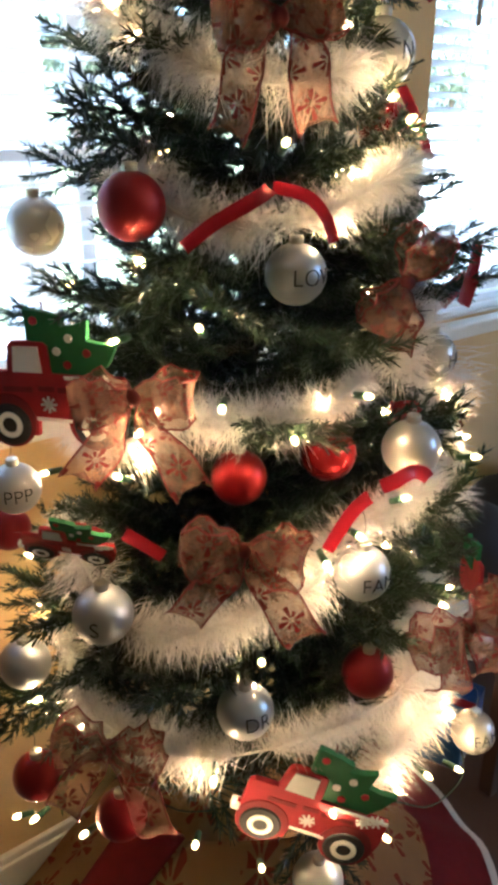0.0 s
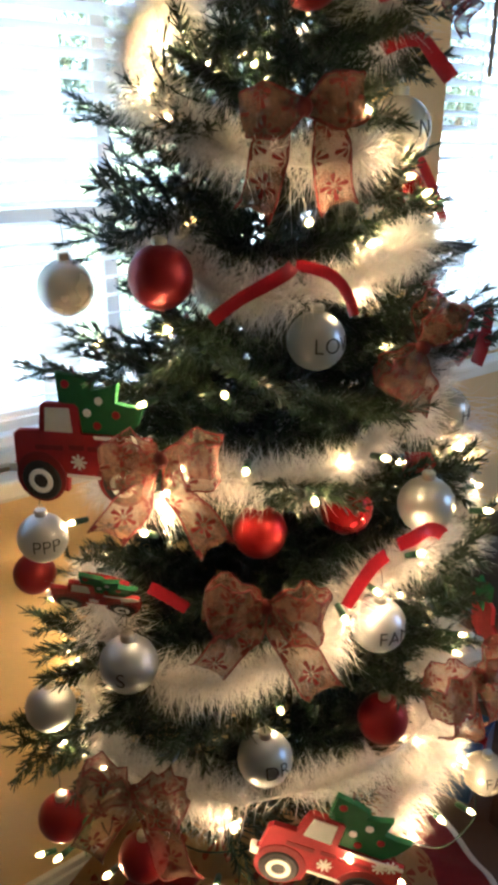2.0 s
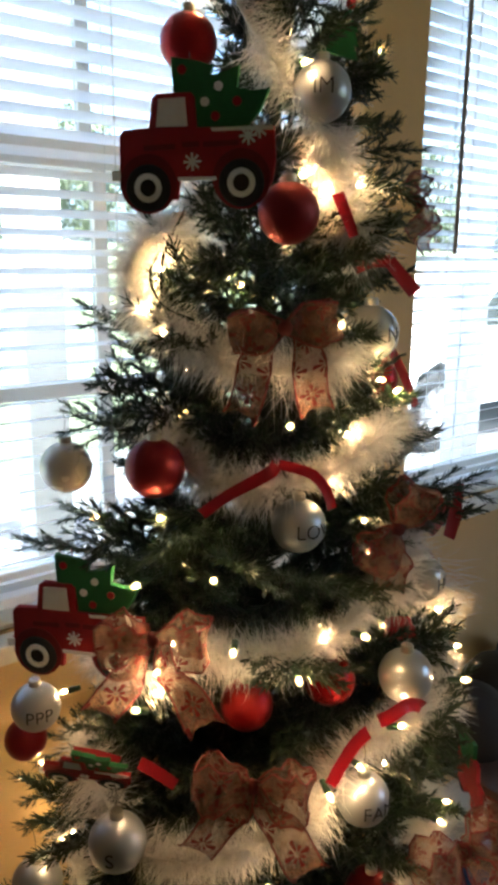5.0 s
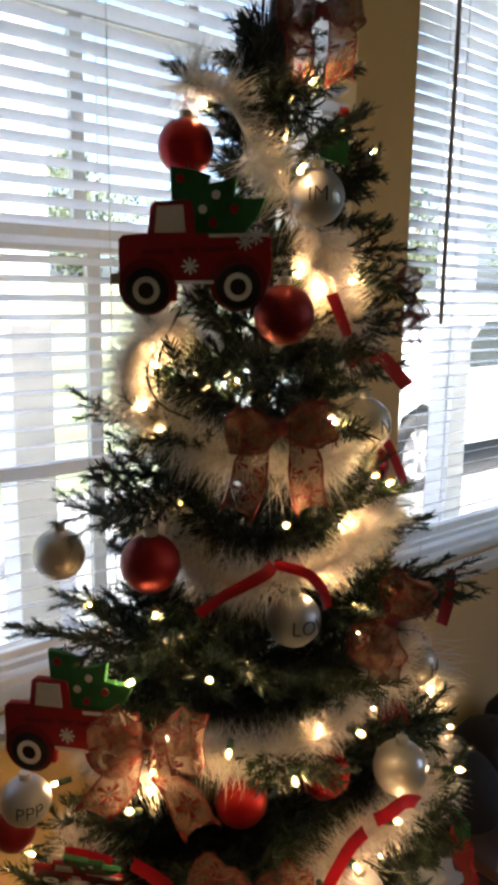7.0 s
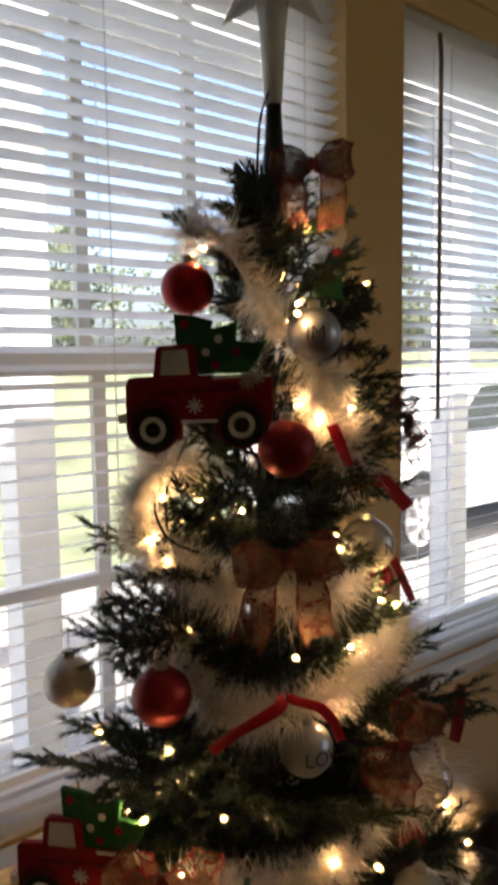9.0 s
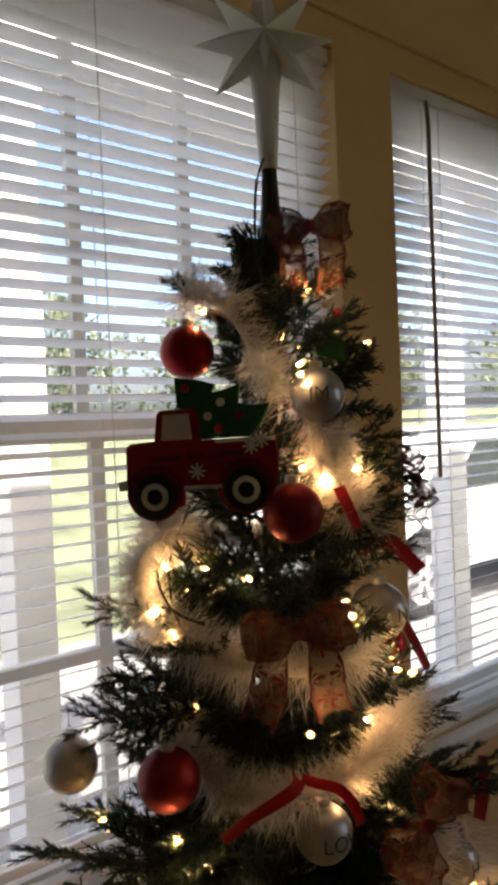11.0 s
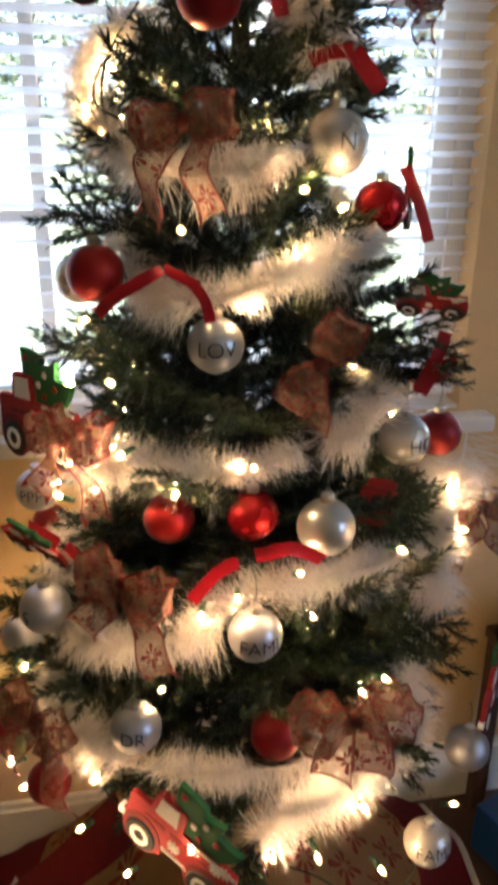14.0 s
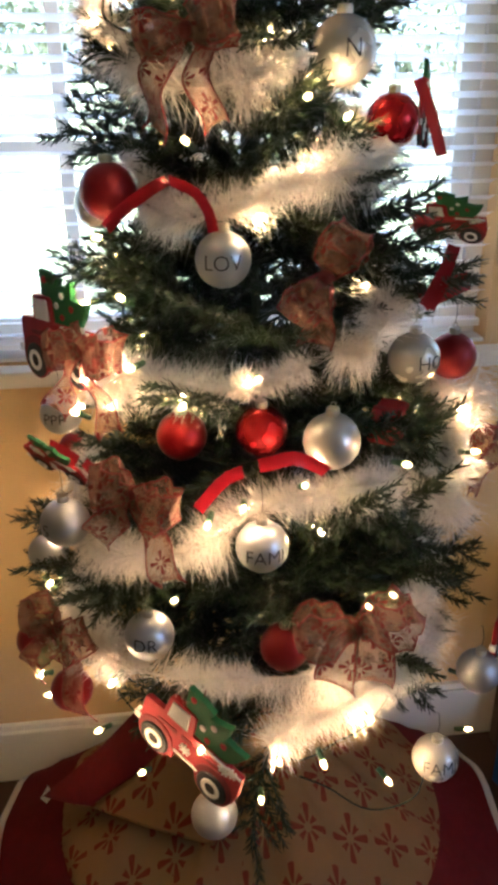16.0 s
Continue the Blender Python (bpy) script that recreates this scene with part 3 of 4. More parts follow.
# ---------------------------------------------------------------- truck ornaments


def outward(p, turn=0.0):
    """Angle for a thing whose front is -y, so that it faces away from the trunk."""
    a = axis(p[2])
    return math.degrees(math.atan2(p[1] - a.y, p[0] - a.x)) + 90 + turn


U = 0.000249


def tx(x, y):
    return ((x - 372) * U, (632 - y) * U)


def truck(m):
    t = thing("truck_ornament", "red felt pickup truck ornament with a green tree", "truck ornament", m, group="truck ornaments")
    body = [(30, 570), (30, 600), (62, 606), (80, 660), (130, 690), (300, 690), (310, 612), (460, 618), (470, 690), (655, 690), (690, 640), (706, 560), (704, 432), (392, 418), (388, 300), (375, 286), (235, 282), (216, 296), (196, 408), (92, 410), (72, 428), (64, 560)]
    part("body", slab(bmesh.new(), [tx(*p) for p in body], -0.004, 0.004, 0.001), M["felt_red"], t)
    part("window", slab(bmesh.new(), [tx(*p) for p in [(228, 408), (244, 304), (352, 304), (356, 412)]], -0.0056, -0.0038), M["felt_white"], t, "white felt window")
    pine = [(303, 150), (400, 168), (470, 192), (456, 226), (520, 216), (576, 196), (562, 280), (620, 294), (692, 290), (650, 370), (600, 424), (394, 416), (390, 300), (303, 280)]
    pt = part("pine_tree", slab(bmesh.new(), [tx(*p) for p in pine], -0.0022, 0.0062, 0.0008), M["felt_green"], t, "green felt tree lying on the truck")
    for x, y, mm in ((488, 270, "felt_white"), (430, 324, "felt_white"), (345, 200, "felt_red"), (560, 330, "felt_red"), (470, 380, "felt_red")):
        cx, cz = tx(x, y)
        part("dot", disc(bmesh.new(), cx, cz, 0, 0.0045, -0.0034, -0.0020, 14), M[mm], pt)
    for x in (180, 565):
        cx, cz = tx(x, 632)
        part("fender", disc(bmesh.new(), cx, cz + 0.002, 0.0, 0.0295, -0.0050, -0.0036, 28), M["felt_dark"], t)
        w = part("wheel", disc(bmesh.new(), cx, cz - 0.002, 0.0, 0.0245, -0.0068, 0.0030, 28), M["felt_black"], t, "black felt wheel with a white ring")
        part("ring", disc(bmesh.new(), cx, cz - 0.002, 0.0085, 0.0142, -0.0080, -0.0066, 28), M["felt_white"], w)
    for x, y in ((368, 548), (600, 462), (645, 440)):
        cx, cz = tx(x, y)
        bm = bmesh.new()
        for k in range(4):
            g = bmesh.ops.create_cube(bm, size=1.0)
            bmesh.ops.scale(bm, vec=(0.0175, 0.0012, 0.0022), verts=g["verts"])
            bmesh.ops.transform(bm, matrix=pose(cx, -0.0046, cz, 0, 45 * k, 0), verts=g["verts"])
        part("snowflake", bm, M["felt_white"], t)
    part("snow_strip", slab(bmesh.new(), [tx(*p) for p in [(450, 424), (700, 430), (700, 446), (560, 440), (455, 438)]], -0.0052, -0.0036), M["felt_white"], t)
    part("step", slab(bmesh.new(), [tx(*p) for p in [(306, 604), (464, 610), (464, 624), (306, 618)]], -0.0052, -0.0036), M["felt_white"], t)
    part("bumper", slab(bmesh.new(), [tx(*p) for p in [(28, 566), (66, 562), (68, 604), (30, 606)]], -0.0054, 0.0050, 0.001), M["felt_white"], t)
    # rows of small dark writing on the doors
    bm = bmesh.new()
    for x0, x1, y in ((170, 300, 474), (330, 400, 470), (415, 560, 474)):
        (ax, az), (bx, bz) = tx(x0, y), tx(x1, y + 22)
        box(bm, ax, bx, -0.0046, -0.0039, bz, az)
    part("writing", bm, M["felt_dark"], t)
    part("cord", tube(bmesh.new(), [(*tx(372, 300)[:1], 0, tx(372, 300)[1]), (0.004, 0.002, 0.10), (0.0, 0.006, 0.125)], 0.0009, 5), M["edge"], t)
    return t


def truck_at(a, b, roll_extra=0.0, size=1.0):
    """Set by the middles of its front and rear wheels."""
    a, b = Vector(a), Vector(b)
    x = (b - a).normalized()
    y = Vector((0, 0, 1)).cross(x).normalized()
    z = x.cross(y)
    m = Matrix((x, y, z)).transposed().to_4x4()
    m.translation = (a + b) / 2
    for k in (-0.2, 0.2, 0.5, 0.8, 1.2):
        keep_clear(a.lerp(b, k), 0.03)
        keep_clear(a.lerp(b, k) + z * 0.05, 0.03)
    return truck(m @ pose(0, 0, 0.02, roll_extra) @ pose(0, 0, -0.02) @ Matrix.Scale(size, 4))


truck_at((0.598, 0.761, 1.469), (0.665, 0.693, 1.474))
truck_at((0.478, 0.827, 0.957), (0.540, 0.750, 0.962))
truck_at((0.606, 0.564, 0.537), (0.675, 0.496, 0.510))
truck_at((0.462, 0.772, 0.824), (0.517, 0.724, 0.816), 35, 0.62)
truck_at((1.000, 0.840, 1.100), (1.055, 0.800, 1.100), 42, 0.62)
truck_at((1.080, 0.627, 0.575), (1.130, 0.690, 0.575), 0, 0.8)
truck_at((0.960, 0.760, 1.235), (0.985, 0.815, 1.230), 0, 0.66)

# ---------------------------------------------------------------- bows and ribbons


def strip(pts, sides, width, mat, name, parent, edge=None, cup=0.0, notch=0.0):
    """A ribbon along pts, whose width lies along sides; its edges may carry a wire."""
    bm = bmesh.new()
    uvl = bm.loops.layers.uv.new("uv")
    rows, run = [], 0.0
    for i, p in enumerate(pts):
        if i:
            run += (p - pts[i - 1]).length
        s = sides[i].normalized()
        d = (pts[min(i + 1, len(pts) - 1)] - pts[max(i - 1, 0)]).normalized()
        nrm = d.cross(s)
        w = width[i] if isinstance(width, list) else width
        cut = notch if i == len(pts) - 1 else 0.0
        rows.append([(bm.verts.new(p + s * w * u + nrm * cup * (4 * u * u - 1) - d * cut * (1 - 2 * abs(u))), u * (width if not isinstance(width, list) else max(width)), run) for u in (-0.5, -0.25, 0.0, 0.25, 0.5)])
    for r0, r1 in zip(rows, rows[1:]):
        for j in range(4):
            f = bm.faces.new((r0[j][0], r0[j + 1][0], r1[j + 1][0], r1[j][0]))
            for loop, q in zip(f.loops, (r0[j], r0[j + 1], r1[j + 1], r1[j])):
                loop[uvl].uv = (q[1] + 0.017, q[2])
    lines = [[r[k][0].co.copy() for r in rows] for k in (0, 4)]
    ob = part(name, bm, mat, parent, smooth=True)
    if edge:
        e = bmesh.new()
        for line in lines:
            tube(e, line, 0.0011, 5)
        part("wired_edge", e, edge, ob)
    return ob


def bow(p, size=1.0, turn=0.0, tilt=0.0, seed=0, tails=(0.09, 0.09), spread=14, face=None, wide=0.06, loop=0.068, puff=1.0):
    r = random.Random(seed)
    size *= 0.82
    rz = (outward(p) if face is None else face) + turn
    b = thing("ribbon_bow", "sheer burlap bow printed with red snowflakes on the tree", "bow", pose(*p, 0, tilt, rz), group="snowflake bows")
    m = pose(*p, 0, tilt, rz)
    for side in (-1, 1):
        L, H = loop * size, 0.026 * size * puff
        lift = radians(r.uniform(-10, 14))
        pts, sides, widths = [], [], []
        for i in range(21):
            t = 2 * math.pi * i / 20
            x = L * ((1 - math.cos(t)) / 2) ** 0.8
            y = -0.014 - H * math.sin(t) * (0.35 + 0.65 * x / L) - 0.006 * math.sin(7 * t + seed)
            pts.append(Vector((side * x * math.cos(lift), y, x * math.sin(lift))))
            sides.append(Vector((-math.sin(lift) * side + 0.16 * math.sin(3 * t + seed), 0.22 * math.cos(t + seed), math.cos(lift))))
            widths.append(wide * 0.92 * size * (0.26 + 0.78 * math.sin(min(1.0, x / L) * 2.5)) * (1.0 + 0.07 * math.sin(5 * t + seed)))
        strip(pts, sides, widths, M["bow"], "loop", b, M["edge"], 0.003)
        keep_clear(m @ Vector((side * L * 0.6, -0.02, 0.01)), 0.03 * size)
        T = tails[0 if side < 0 else 1] * size * 1.35
        if T > 0:
            ang = radians(spread + 6 + r.uniform(-4, 4)) * side + radians(tilt) * 0.85
            pts, sides, widths = [], [], []
            for i in range(16):
                t = i / 15
                d = Vector((math.sin(ang), 0, -math.cos(ang)))
                pts.append(d * T * t + Vector((0.009 * side + 0.006 * side * math.sin(4 * t + seed), -0.012 - 0.014 * math.sin(2.6 * t) + 0.009 * math.sin(8 * t + seed), 0)))
                sides.append(Vector((math.cos(ang), 0.3 * math.sin(5 * t + seed), math.sin(ang))))
                widths.append(wide * 0.72 * size * min(1.0, 0.4 + 1.6 * t))
            strip(pts, sides, widths, M["bow"], "tail", b, M["edge"], 0.002, 0.02 * size)
            keep_clear(m @ Vector((math.sin(ang) * T * 0.6, -0.01, -T * 0.6)), 0.025 * size)
    knot = lathe(bmesh.new(), [(0.0, -0.012), (0.006, -0.011), (0.009, -0.004), (0.009, 0.004), (0.006, 0.011), (0.0, 0.012)], 14)
    bmesh.ops.transform(knot, matrix=Matrix.Translation((0, -0.016, 0)) @ Matrix.Diagonal((0.8, 0.6, 0.8 * size, 1)), verts=knot.verts)
    part("knot", knot, M["edge"], b, smooth=True)
    return b


bow((0.690, 0.650, 1.330), 1.0, 0, 0, 1, (0.095, 0.085), 16, -42)
bow((0.822, 0.605, 1.100), 1.05, 0, -68, 2, (0.06, 0.0), 6, -30)
bow((0.561, 0.700, 1.005), 1.1, 0, -4, 3, (0.085, 0.085), 22, -52)
bow((0.611, 0.595, 0.868), 1.1, 0, 4, 4, (0.075, 0.085), 26, -45)
bow((0.493, 0.675, 0.632), 1.1, 0, 4, 5, (0.095, 0.10), 16, -50)
bow((0.842, 0.497, 0.735), 1.25, 0, -24, 6, (0.065, 0.06), 4, -20)
bow((0.768, 0.690, 1.752), 0.8, 0, 0, 7, (0.09, 0.085), 12, -40)
bow((0.915, 0.685, 1.465), 0.62, 0, 62, 8, (0.08, 0.08), 10, 10)
bow((1.085, 0.745, 0.850), 0.9, 0, 0, 9, (0.09, 0.10), 22, 25)


def ribbon(points, wide, seed=0, label="flat red satin ribbon laid over the tree"):
    pts = smooth_path([Vector(p) for p in points], 0.008)
    c = sum(pts, Vector()) / len(pts)
    t = thing("red_ribbon", label, "ribbon", Matrix.Translation(c), group="red ribbons")
    away = c - axis(c.z)
    away.z = 0
    out = (away.normalized() * 0.4 + Vector((-0.5, -0.85, 0.15))).normalized()
    loc = [p - c for p in pts]
    sides = []
    for i, p in enumerate(loc):
        d = (loc[min(i + 1, len(loc) - 1)] - loc[max(i - 1, 0)]).normalized()
        sides.append(out.cross(d).normalized() + out * 0.35 * math.sin(i * 0.25 + seed))
    strip(loc, sides, wide, M["ribbon"], "band", t, None, 0.0015)
    return t


ribbon([(0.589, 0.658, 1.145), (0.608, 0.641, 1.165), (0.626, 0.625, 1.179), (0.644, 0.614, 1.191), (0.656, 0.62, 1.196)], 0.0135, 1)
ribbon([(0.656, 0.618, 1.196), (0.666, 0.601, 1.193), (0.681, 0.592, 1.186), (0.693, 0.585, 1.169), (0.697, 0.58, 1.15)], 0.011, 2)
ribbon([(0.669, 0.541, 0.864), (0.685, 0.539, 0.885), (0.701, 0.537, 0.902), (0.718, 0.535, 0.910)], 0.014, 3)
ribbon([(0.735, 0.536, 0.915), (0.750, 0.530, 0.920), (0.77, 0.528, 0.925), (0.793, 0.530, 0.915), (0.809, 0.536, 0.902)], 0.015, 4)
ribbon([(0.813, 0.675, 1.388), (0.829, 0.664, 1.396), (0.848, 0.652, 1.397)], 0.014, 5)
ribbon([(0.850, 0.655, 1.397), (0.866, 0.644, 1.375), (0.874, 0.635, 1.362)], 0.018, 6)
ribbon([(0.959, 0.617, 1.124), (0.953, 0.613, 1.107), (0.948, 0.611, 1.094)], 0.014, 7)
ribbon([(0.948, 0.610, 1.094), (0.94, 0.608, 1.078), (0.93, 0.606, 1.060)], 0.018, 8)
ribbon([(0.768, 0.660, 1.467), (0.771, 0.650, 1.446), (0.775, 0.640, 1.422)], 0.014, 9)
ribbon([(0.485, 0.765, 0.852), (0.503, 0.746, 0.850), (0.523, 0.730, 0.842)], 0.022, 10)
ribbon([(0.536, 0.704, 0.856), (0.551, 0.685, 0.845), (0.563, 0.672, 0.834)], 0.014, 11)
ribbon([(0.995, 0.653, 1.078), (0.968, 0.648, 1.07), (0.939, 0.646, 1.056)], 0.022, 12)
ribbon([(0.945, 0.735, 1.290), (0.957, 0.718, 1.254), (0.967, 0.701, 1.210)], 0.013, 13)

# small felt pine, holly sprig
t = thing("felt_ornament", "small green felt tree ornament near the tree top", "ornament", pose(0.800, 0.690, 1.632, 0, 12, -30))
part("pine", slab(bmesh.new(), [(-0.02, -0.022), (0.02, -0.022), (0.012, -0.008), (0.017, -0.008), (0.009, 0.006), (0.013, 0.006), (0.0, 0.026), (-0.013, 0.006), (-0.009, 0.006), (-0.017, -0.008), (-0.012, -0.008)], -0.003, 0.003, 0.0006), M["felt_green"], t)
part("bobble", lathe(bmesh.new(), [(0.0, 0.024), (0.005, 0.027), (0.006, 0.031), (0.004, 0.035), (0.0, 0.037)], 12), M["felt_red"], t)
t = thing("holly_sprig", "small green holly sprig hanging from the lights", "sprig", pose(0.452, 0.735, 0.555, 20, 0, -20))
for k in range(4):
    pts = [(0.0, 0.0), (0.007, 0.006), (0.005, 0.010), (0.011, 0.016), (0.008, 0.021), (0.010, 0.028), (0.003, 0.034), (0.0, 0.042), (-0.003, 0.034), (-0.010, 0.028), (-0.008, 0.021), (-0.011, 0.016), (-0.005, 0.010), (-0.007, 0.006)]
    bm = slab(bmesh.new(), pts, -0.0004, 0.0004)
    bmesh.ops.transform(bm, matrix=pose(0, 0, 0, 20 * (k - 1.5), 120 + 35 * k, 15 * k), verts=bm.verts)
    part("leaf", bm, M["leaf"], t)

# small plaid parcel
t = thing("gift_ornament", "small red plaid parcel ornament on the tree", "ornament", pose(0.913, 0.660, 0.905, 0, -12, outward((0.913, 0.660, 0.9))))
part("parcel", boxes((-0.026, 0.026, -0.018, 0.018, -0.018, 0.018), bevel=0.004), M["plaid"], t)
part("band", boxes((-0.004, 0.004, -0.0188, 0.0188, -0.0188, 0.0188), bevel=0.001), M["ribbon"], t)
part("band", boxes((-0.0268, 0.0268, -0.0188, 0.0188, -0.003, 0.003), bevel=0.001), M["edge"], t)

# ---------------------------------------------------------------- tinsel garland


def covered(e, slack):
    """True where a strand would hide a decoration that hangs in front."""
    for c, r in CLEAR:
        if abs(e.z - c.z) < r + 0.008:
            o = c - axis(c.z)
            o.z = 0
            o.normalize()
            d = e - c
            for way in (o, Vector((0.05, -0.98, 0.17)), Vector((-0.3, -0.94, 0.15))):
                along = d.dot(way)
                if -r < along < 0.12 and (d - way * along).length < r + slack:
                    return True
    return False


GARLAND = []


def garland(keys, seed, fluff=0.054, dense=19000):
    rng = random.Random(seed)
    pts = smooth_path([on_tree(k[0], k[1], k[2] - 0.014) if not isinstance(k, Vector) else k for k in keys], 0.012)
    for p in pts:
        p.y = min(p.y, 0.985)
    GARLAND.extend(pts)
    total = sum((b - a).length for a, b in zip(pts, pts[1:]))
    g = thing("tinsel_garland", "fluffy white tinsel garland wound round the tree", "garland", group="tinsel garlands")
    part("core", tube(bmesh.new(), pts, 0.0014, 5), M["tinsel"], g)
    verts, faces = [], []
    for _ in range(int(total * dense)):
        i = rng.randrange(len(pts) - 1)
        p = pts[i].lerp(pts[i + 1], rng.random())
        d = Vector((rng.gauss(0, 1), rng.gauss(0, 1), rng.gauss(0, 1))).normalized()
        ax = (pts[i + 1] - pts[i]).normalized()
        d = (d - ax * d.dot(ax) * 0.5).normalized()
        L = fluff * rng.uniform(0.35, 1.1) * (0.88 + 0.3 * math.sin(i * 0.37 + seed) * math.sin(i * 0.11 + 2 * seed))
        s = d.cross(Vector((rng.gauss(0, 1), rng.gauss(0, 1), rng.gauss(0, 1)))).normalized()
        curl = s.cross(d) * L * rng.uniform(-0.6, 0.6) + Vector((0, 0, -L * 0.08))
        s *= rng.uniform(0.00026, 0.00045)
        m, e = p + d * L * 0.55 + curl * 0.25, p + d * L + curl
        slack = rng.uniform(0.002, 0.010)
        if covered(e, slack) or covered(m, slack):
            continue
        n = len(verts)
        verts += [p + s, p - s, m - s, m + s, e]
        faces += [(n, n + 1, n + 2, n + 3), (n + 3, n + 2, n + 4)]
    me = bpy.data.meshes.new("fluff")
    me.from_pydata([tuple(v) for v in verts], [], faces)
    me.materials.append(M["tinsel"])
    ob = new("fluff", me)
    ob.parent = g
    tagged(ob, kind="stuff")
    return g


garland([Vector((0.660, 0.785, 1.685)), Vector((0.686, 0.751, 1.672)), Vector((0.700, 0.728, 1.632)), Vector((0.722, 0.705, 1.588)), (-88, 1.535, 0.0), (-62, 1.51, 0.0), (-20, 1.52, 0.0), (60, 1.50, -0.02), (140, 1.46, 0.0)], 1)
garland([Vector((0.762, 0.690, 1.500)), Vector((0.800, 0.690, 1.470)), (-50, 1.42, 0.0), (10, 1.40, 0.0), (90, 1.40, -0.04), (140, 1.42, 0.02), Vector((0.620, 0.775, 1.425)), Vector((0.592, 0.794, 1.395)), Vector((0.592, 0.778, 1.345)), (-145, 1.29, 0.005), (-120, 1.28, 0.005), (-95, 1.29, 0.005), (-70, 1.31, 0.0), (-30, 1.30, 0.0)], 2)
garland([(20, 1.24, 0.0), (-25, 1.23, 0.02), (-52, 1.205, 0.01), (-82, 1.19, 0.005), (-102, 1.165, -0.01), (-126, 1.155, -0.015), (-158, 1.165, -0.015), (160, 1.21, -0.01), (120, 1.20, -0.03), (60, 1.14, -0.05), (0, 1.10, 0.0), (-30, 1.06, 0.0), Vector((0.890, 0.632, 1.035)), Vector((0.868, 0.625, 1.002)), Vector((0.836, 0.630, 1.010))], 3)
garland([(-75, 0.995, -0.025), (-92, 0.975, -0.03), (-112, 0.965, -0.03), (-131, 0.965, -0.025), (-150, 0.97, -0.01), (-166, 0.94, 0.0), (165, 0.92, 0.0), (120, 0.90, -0.06), (40, 0.92, -0.06), (-2, 0.95, 0.01), Vector((1.030, 0.715, 0.910)), Vector((1.000, 0.690, 0.860)), Vector((1.003, 0.665, 0.790)), Vector((0.985, 0.645, 0.800)), (-40, 0.83, 0.01), (-52, 0.845, 0.01), (-72, 0.855, 0.005), (-92, 0.84, -0.015), (-108, 0.80, -0.005), (-123, 0.78, 0.005), (-153, 0.75, 0.01), (-178, 0.80, 0.01), (160, 0.80, 0.0)], 4)
garland([(170, 0.68, 0.0), (-165, 0.62, 0.0), (-139, 0.61, 0.0), (-118, 0.62, 0.0), (-99, 0.635, 0.005), (-80, 0.63, 0.0), (-57, 0.64, 0.0), (-30, 0.66, 0.0), (20, 0.64, 0.0)], 5)
garland([(-93, 0.54, 0.0), (-85, 0.565, 0.0), (-72, 0.58, 0.005), (-60, 0.585, 0.005), (-46, 0.575, 0.0), (-20, 0.56, 0.0)], 6)

garland([Vector((1.045, 0.705, 0.975)), Vector((1.028, 0.680, 0.905)), Vector((1.016, 0.658, 0.835)), Vector((1.0, 0.648, 0.765))], 7)

# ---------------------------------------------------------------- string lights
BULBS = [(149, 1.67), (-100, 1.68), (-112, 1.59), (149, 1.34), (-174, 1.32), (-119, 1.23), (-77, 1.27), (147, 1.08), (-167, 1.05), (-134, 1.0), (-154, 0.94), (148, 0.72), (162, 0.87), (-159, 0.89),
         (-83, 0.88), (-116, 0.97), (-99, 0.86), (-95, 1.0), (-108, 0.84), (-59, 0.72), (-61, 1.25), (-161, 1.13), (179, 0.44), (-179, 0.62), (-135, 0.53), (-122, 0.5), (-108, 0.53),
         (-81, 0.53), (-65, 0.47), (-23, 0.37), (-132, 0.61), (-21, 0.47), (-95, 0.49), (-141, 1.07), (180, 0.72), (-69, 0.57), (-91, 0.54), (-174, 0.47), (-159, 0.5), (-67, 0.72)]
lights = thing("string_lights", "string of warm white mini lights on green wire", "string lights", Matrix.Translation(axis(1.0)))
inv = Matrix.Translation(axis(1.0)).inverted()
bulb_me = mesh_of("bulb", lathe(bmesh.new(), [(0.0020, 0), (0.0033, 0.0025), (0.0037, 0.005), (0.0028, 0.0095), (0.0, 0.0125)], 10), M["bulb"], True)
glow_me = mesh_of("filament", lathe(bmesh.new(), [(0.0, 0.002), (0.0013, 0.003), (0.0014, 0.006), (0.0, 0.0075)], 8), M["filament"], True)
sock_me = mesh_of("socket", lathe(bmesh.new(), [(0.0, -0.016), (0.0036, -0.016), (0.004, -0.004), (0.0042, 0.001), (0.0, 0.001)], 10), M["socket"], True)
brng = random.Random(9)


def light_bulb(m):
    ob = None
    for name, me, under in (("socket", sock_me, False), ("bulb", bulb_me, False), ("filament", glow_me, True)):
        top, ob = ob, new(name, me)
        ob.parent = top if under else lights
        if not under:
            ob.matrix_local = m


# unseen bulbs deep in the branches, added for inner glow and glints
deep = [(-175 + 16 * k + brng.uniform(-8, 8), 0.56 + 0.058 * ((k * 7) % 19)) for k in range(22)]
for n, (a, zz) in enumerate(BULBS + deep):
    out = Vector((math.cos(radians(a)), math.sin(radians(a)), 0.2 + brng.uniform(-0.5, 0.5)))
    p = on_tree(a, zz, 0.012 if n < len(BULBS) else -0.045)
    if covered(p, 0.004):
        p.z += 0.03
    light_bulb(inv @ Matrix.Translation(p) @ out.to_track_quat("Z", "Y").to_matrix().to_4x4())
# the last two of these are unseen, added to brighten the tinsel there
for p in ((0.898, 0.550, 0.900), (0.871, 0.708, 1.630), (0.625, 0.780, 1.385), (1.020, 0.650, 0.862)):
    p = Vector(p)
    light_bulb(inv @ Matrix.Translation(p) @ (p - axis(p.z - 0.05)).to_track_quat("Z", "Y").to_matrix().to_4x4())
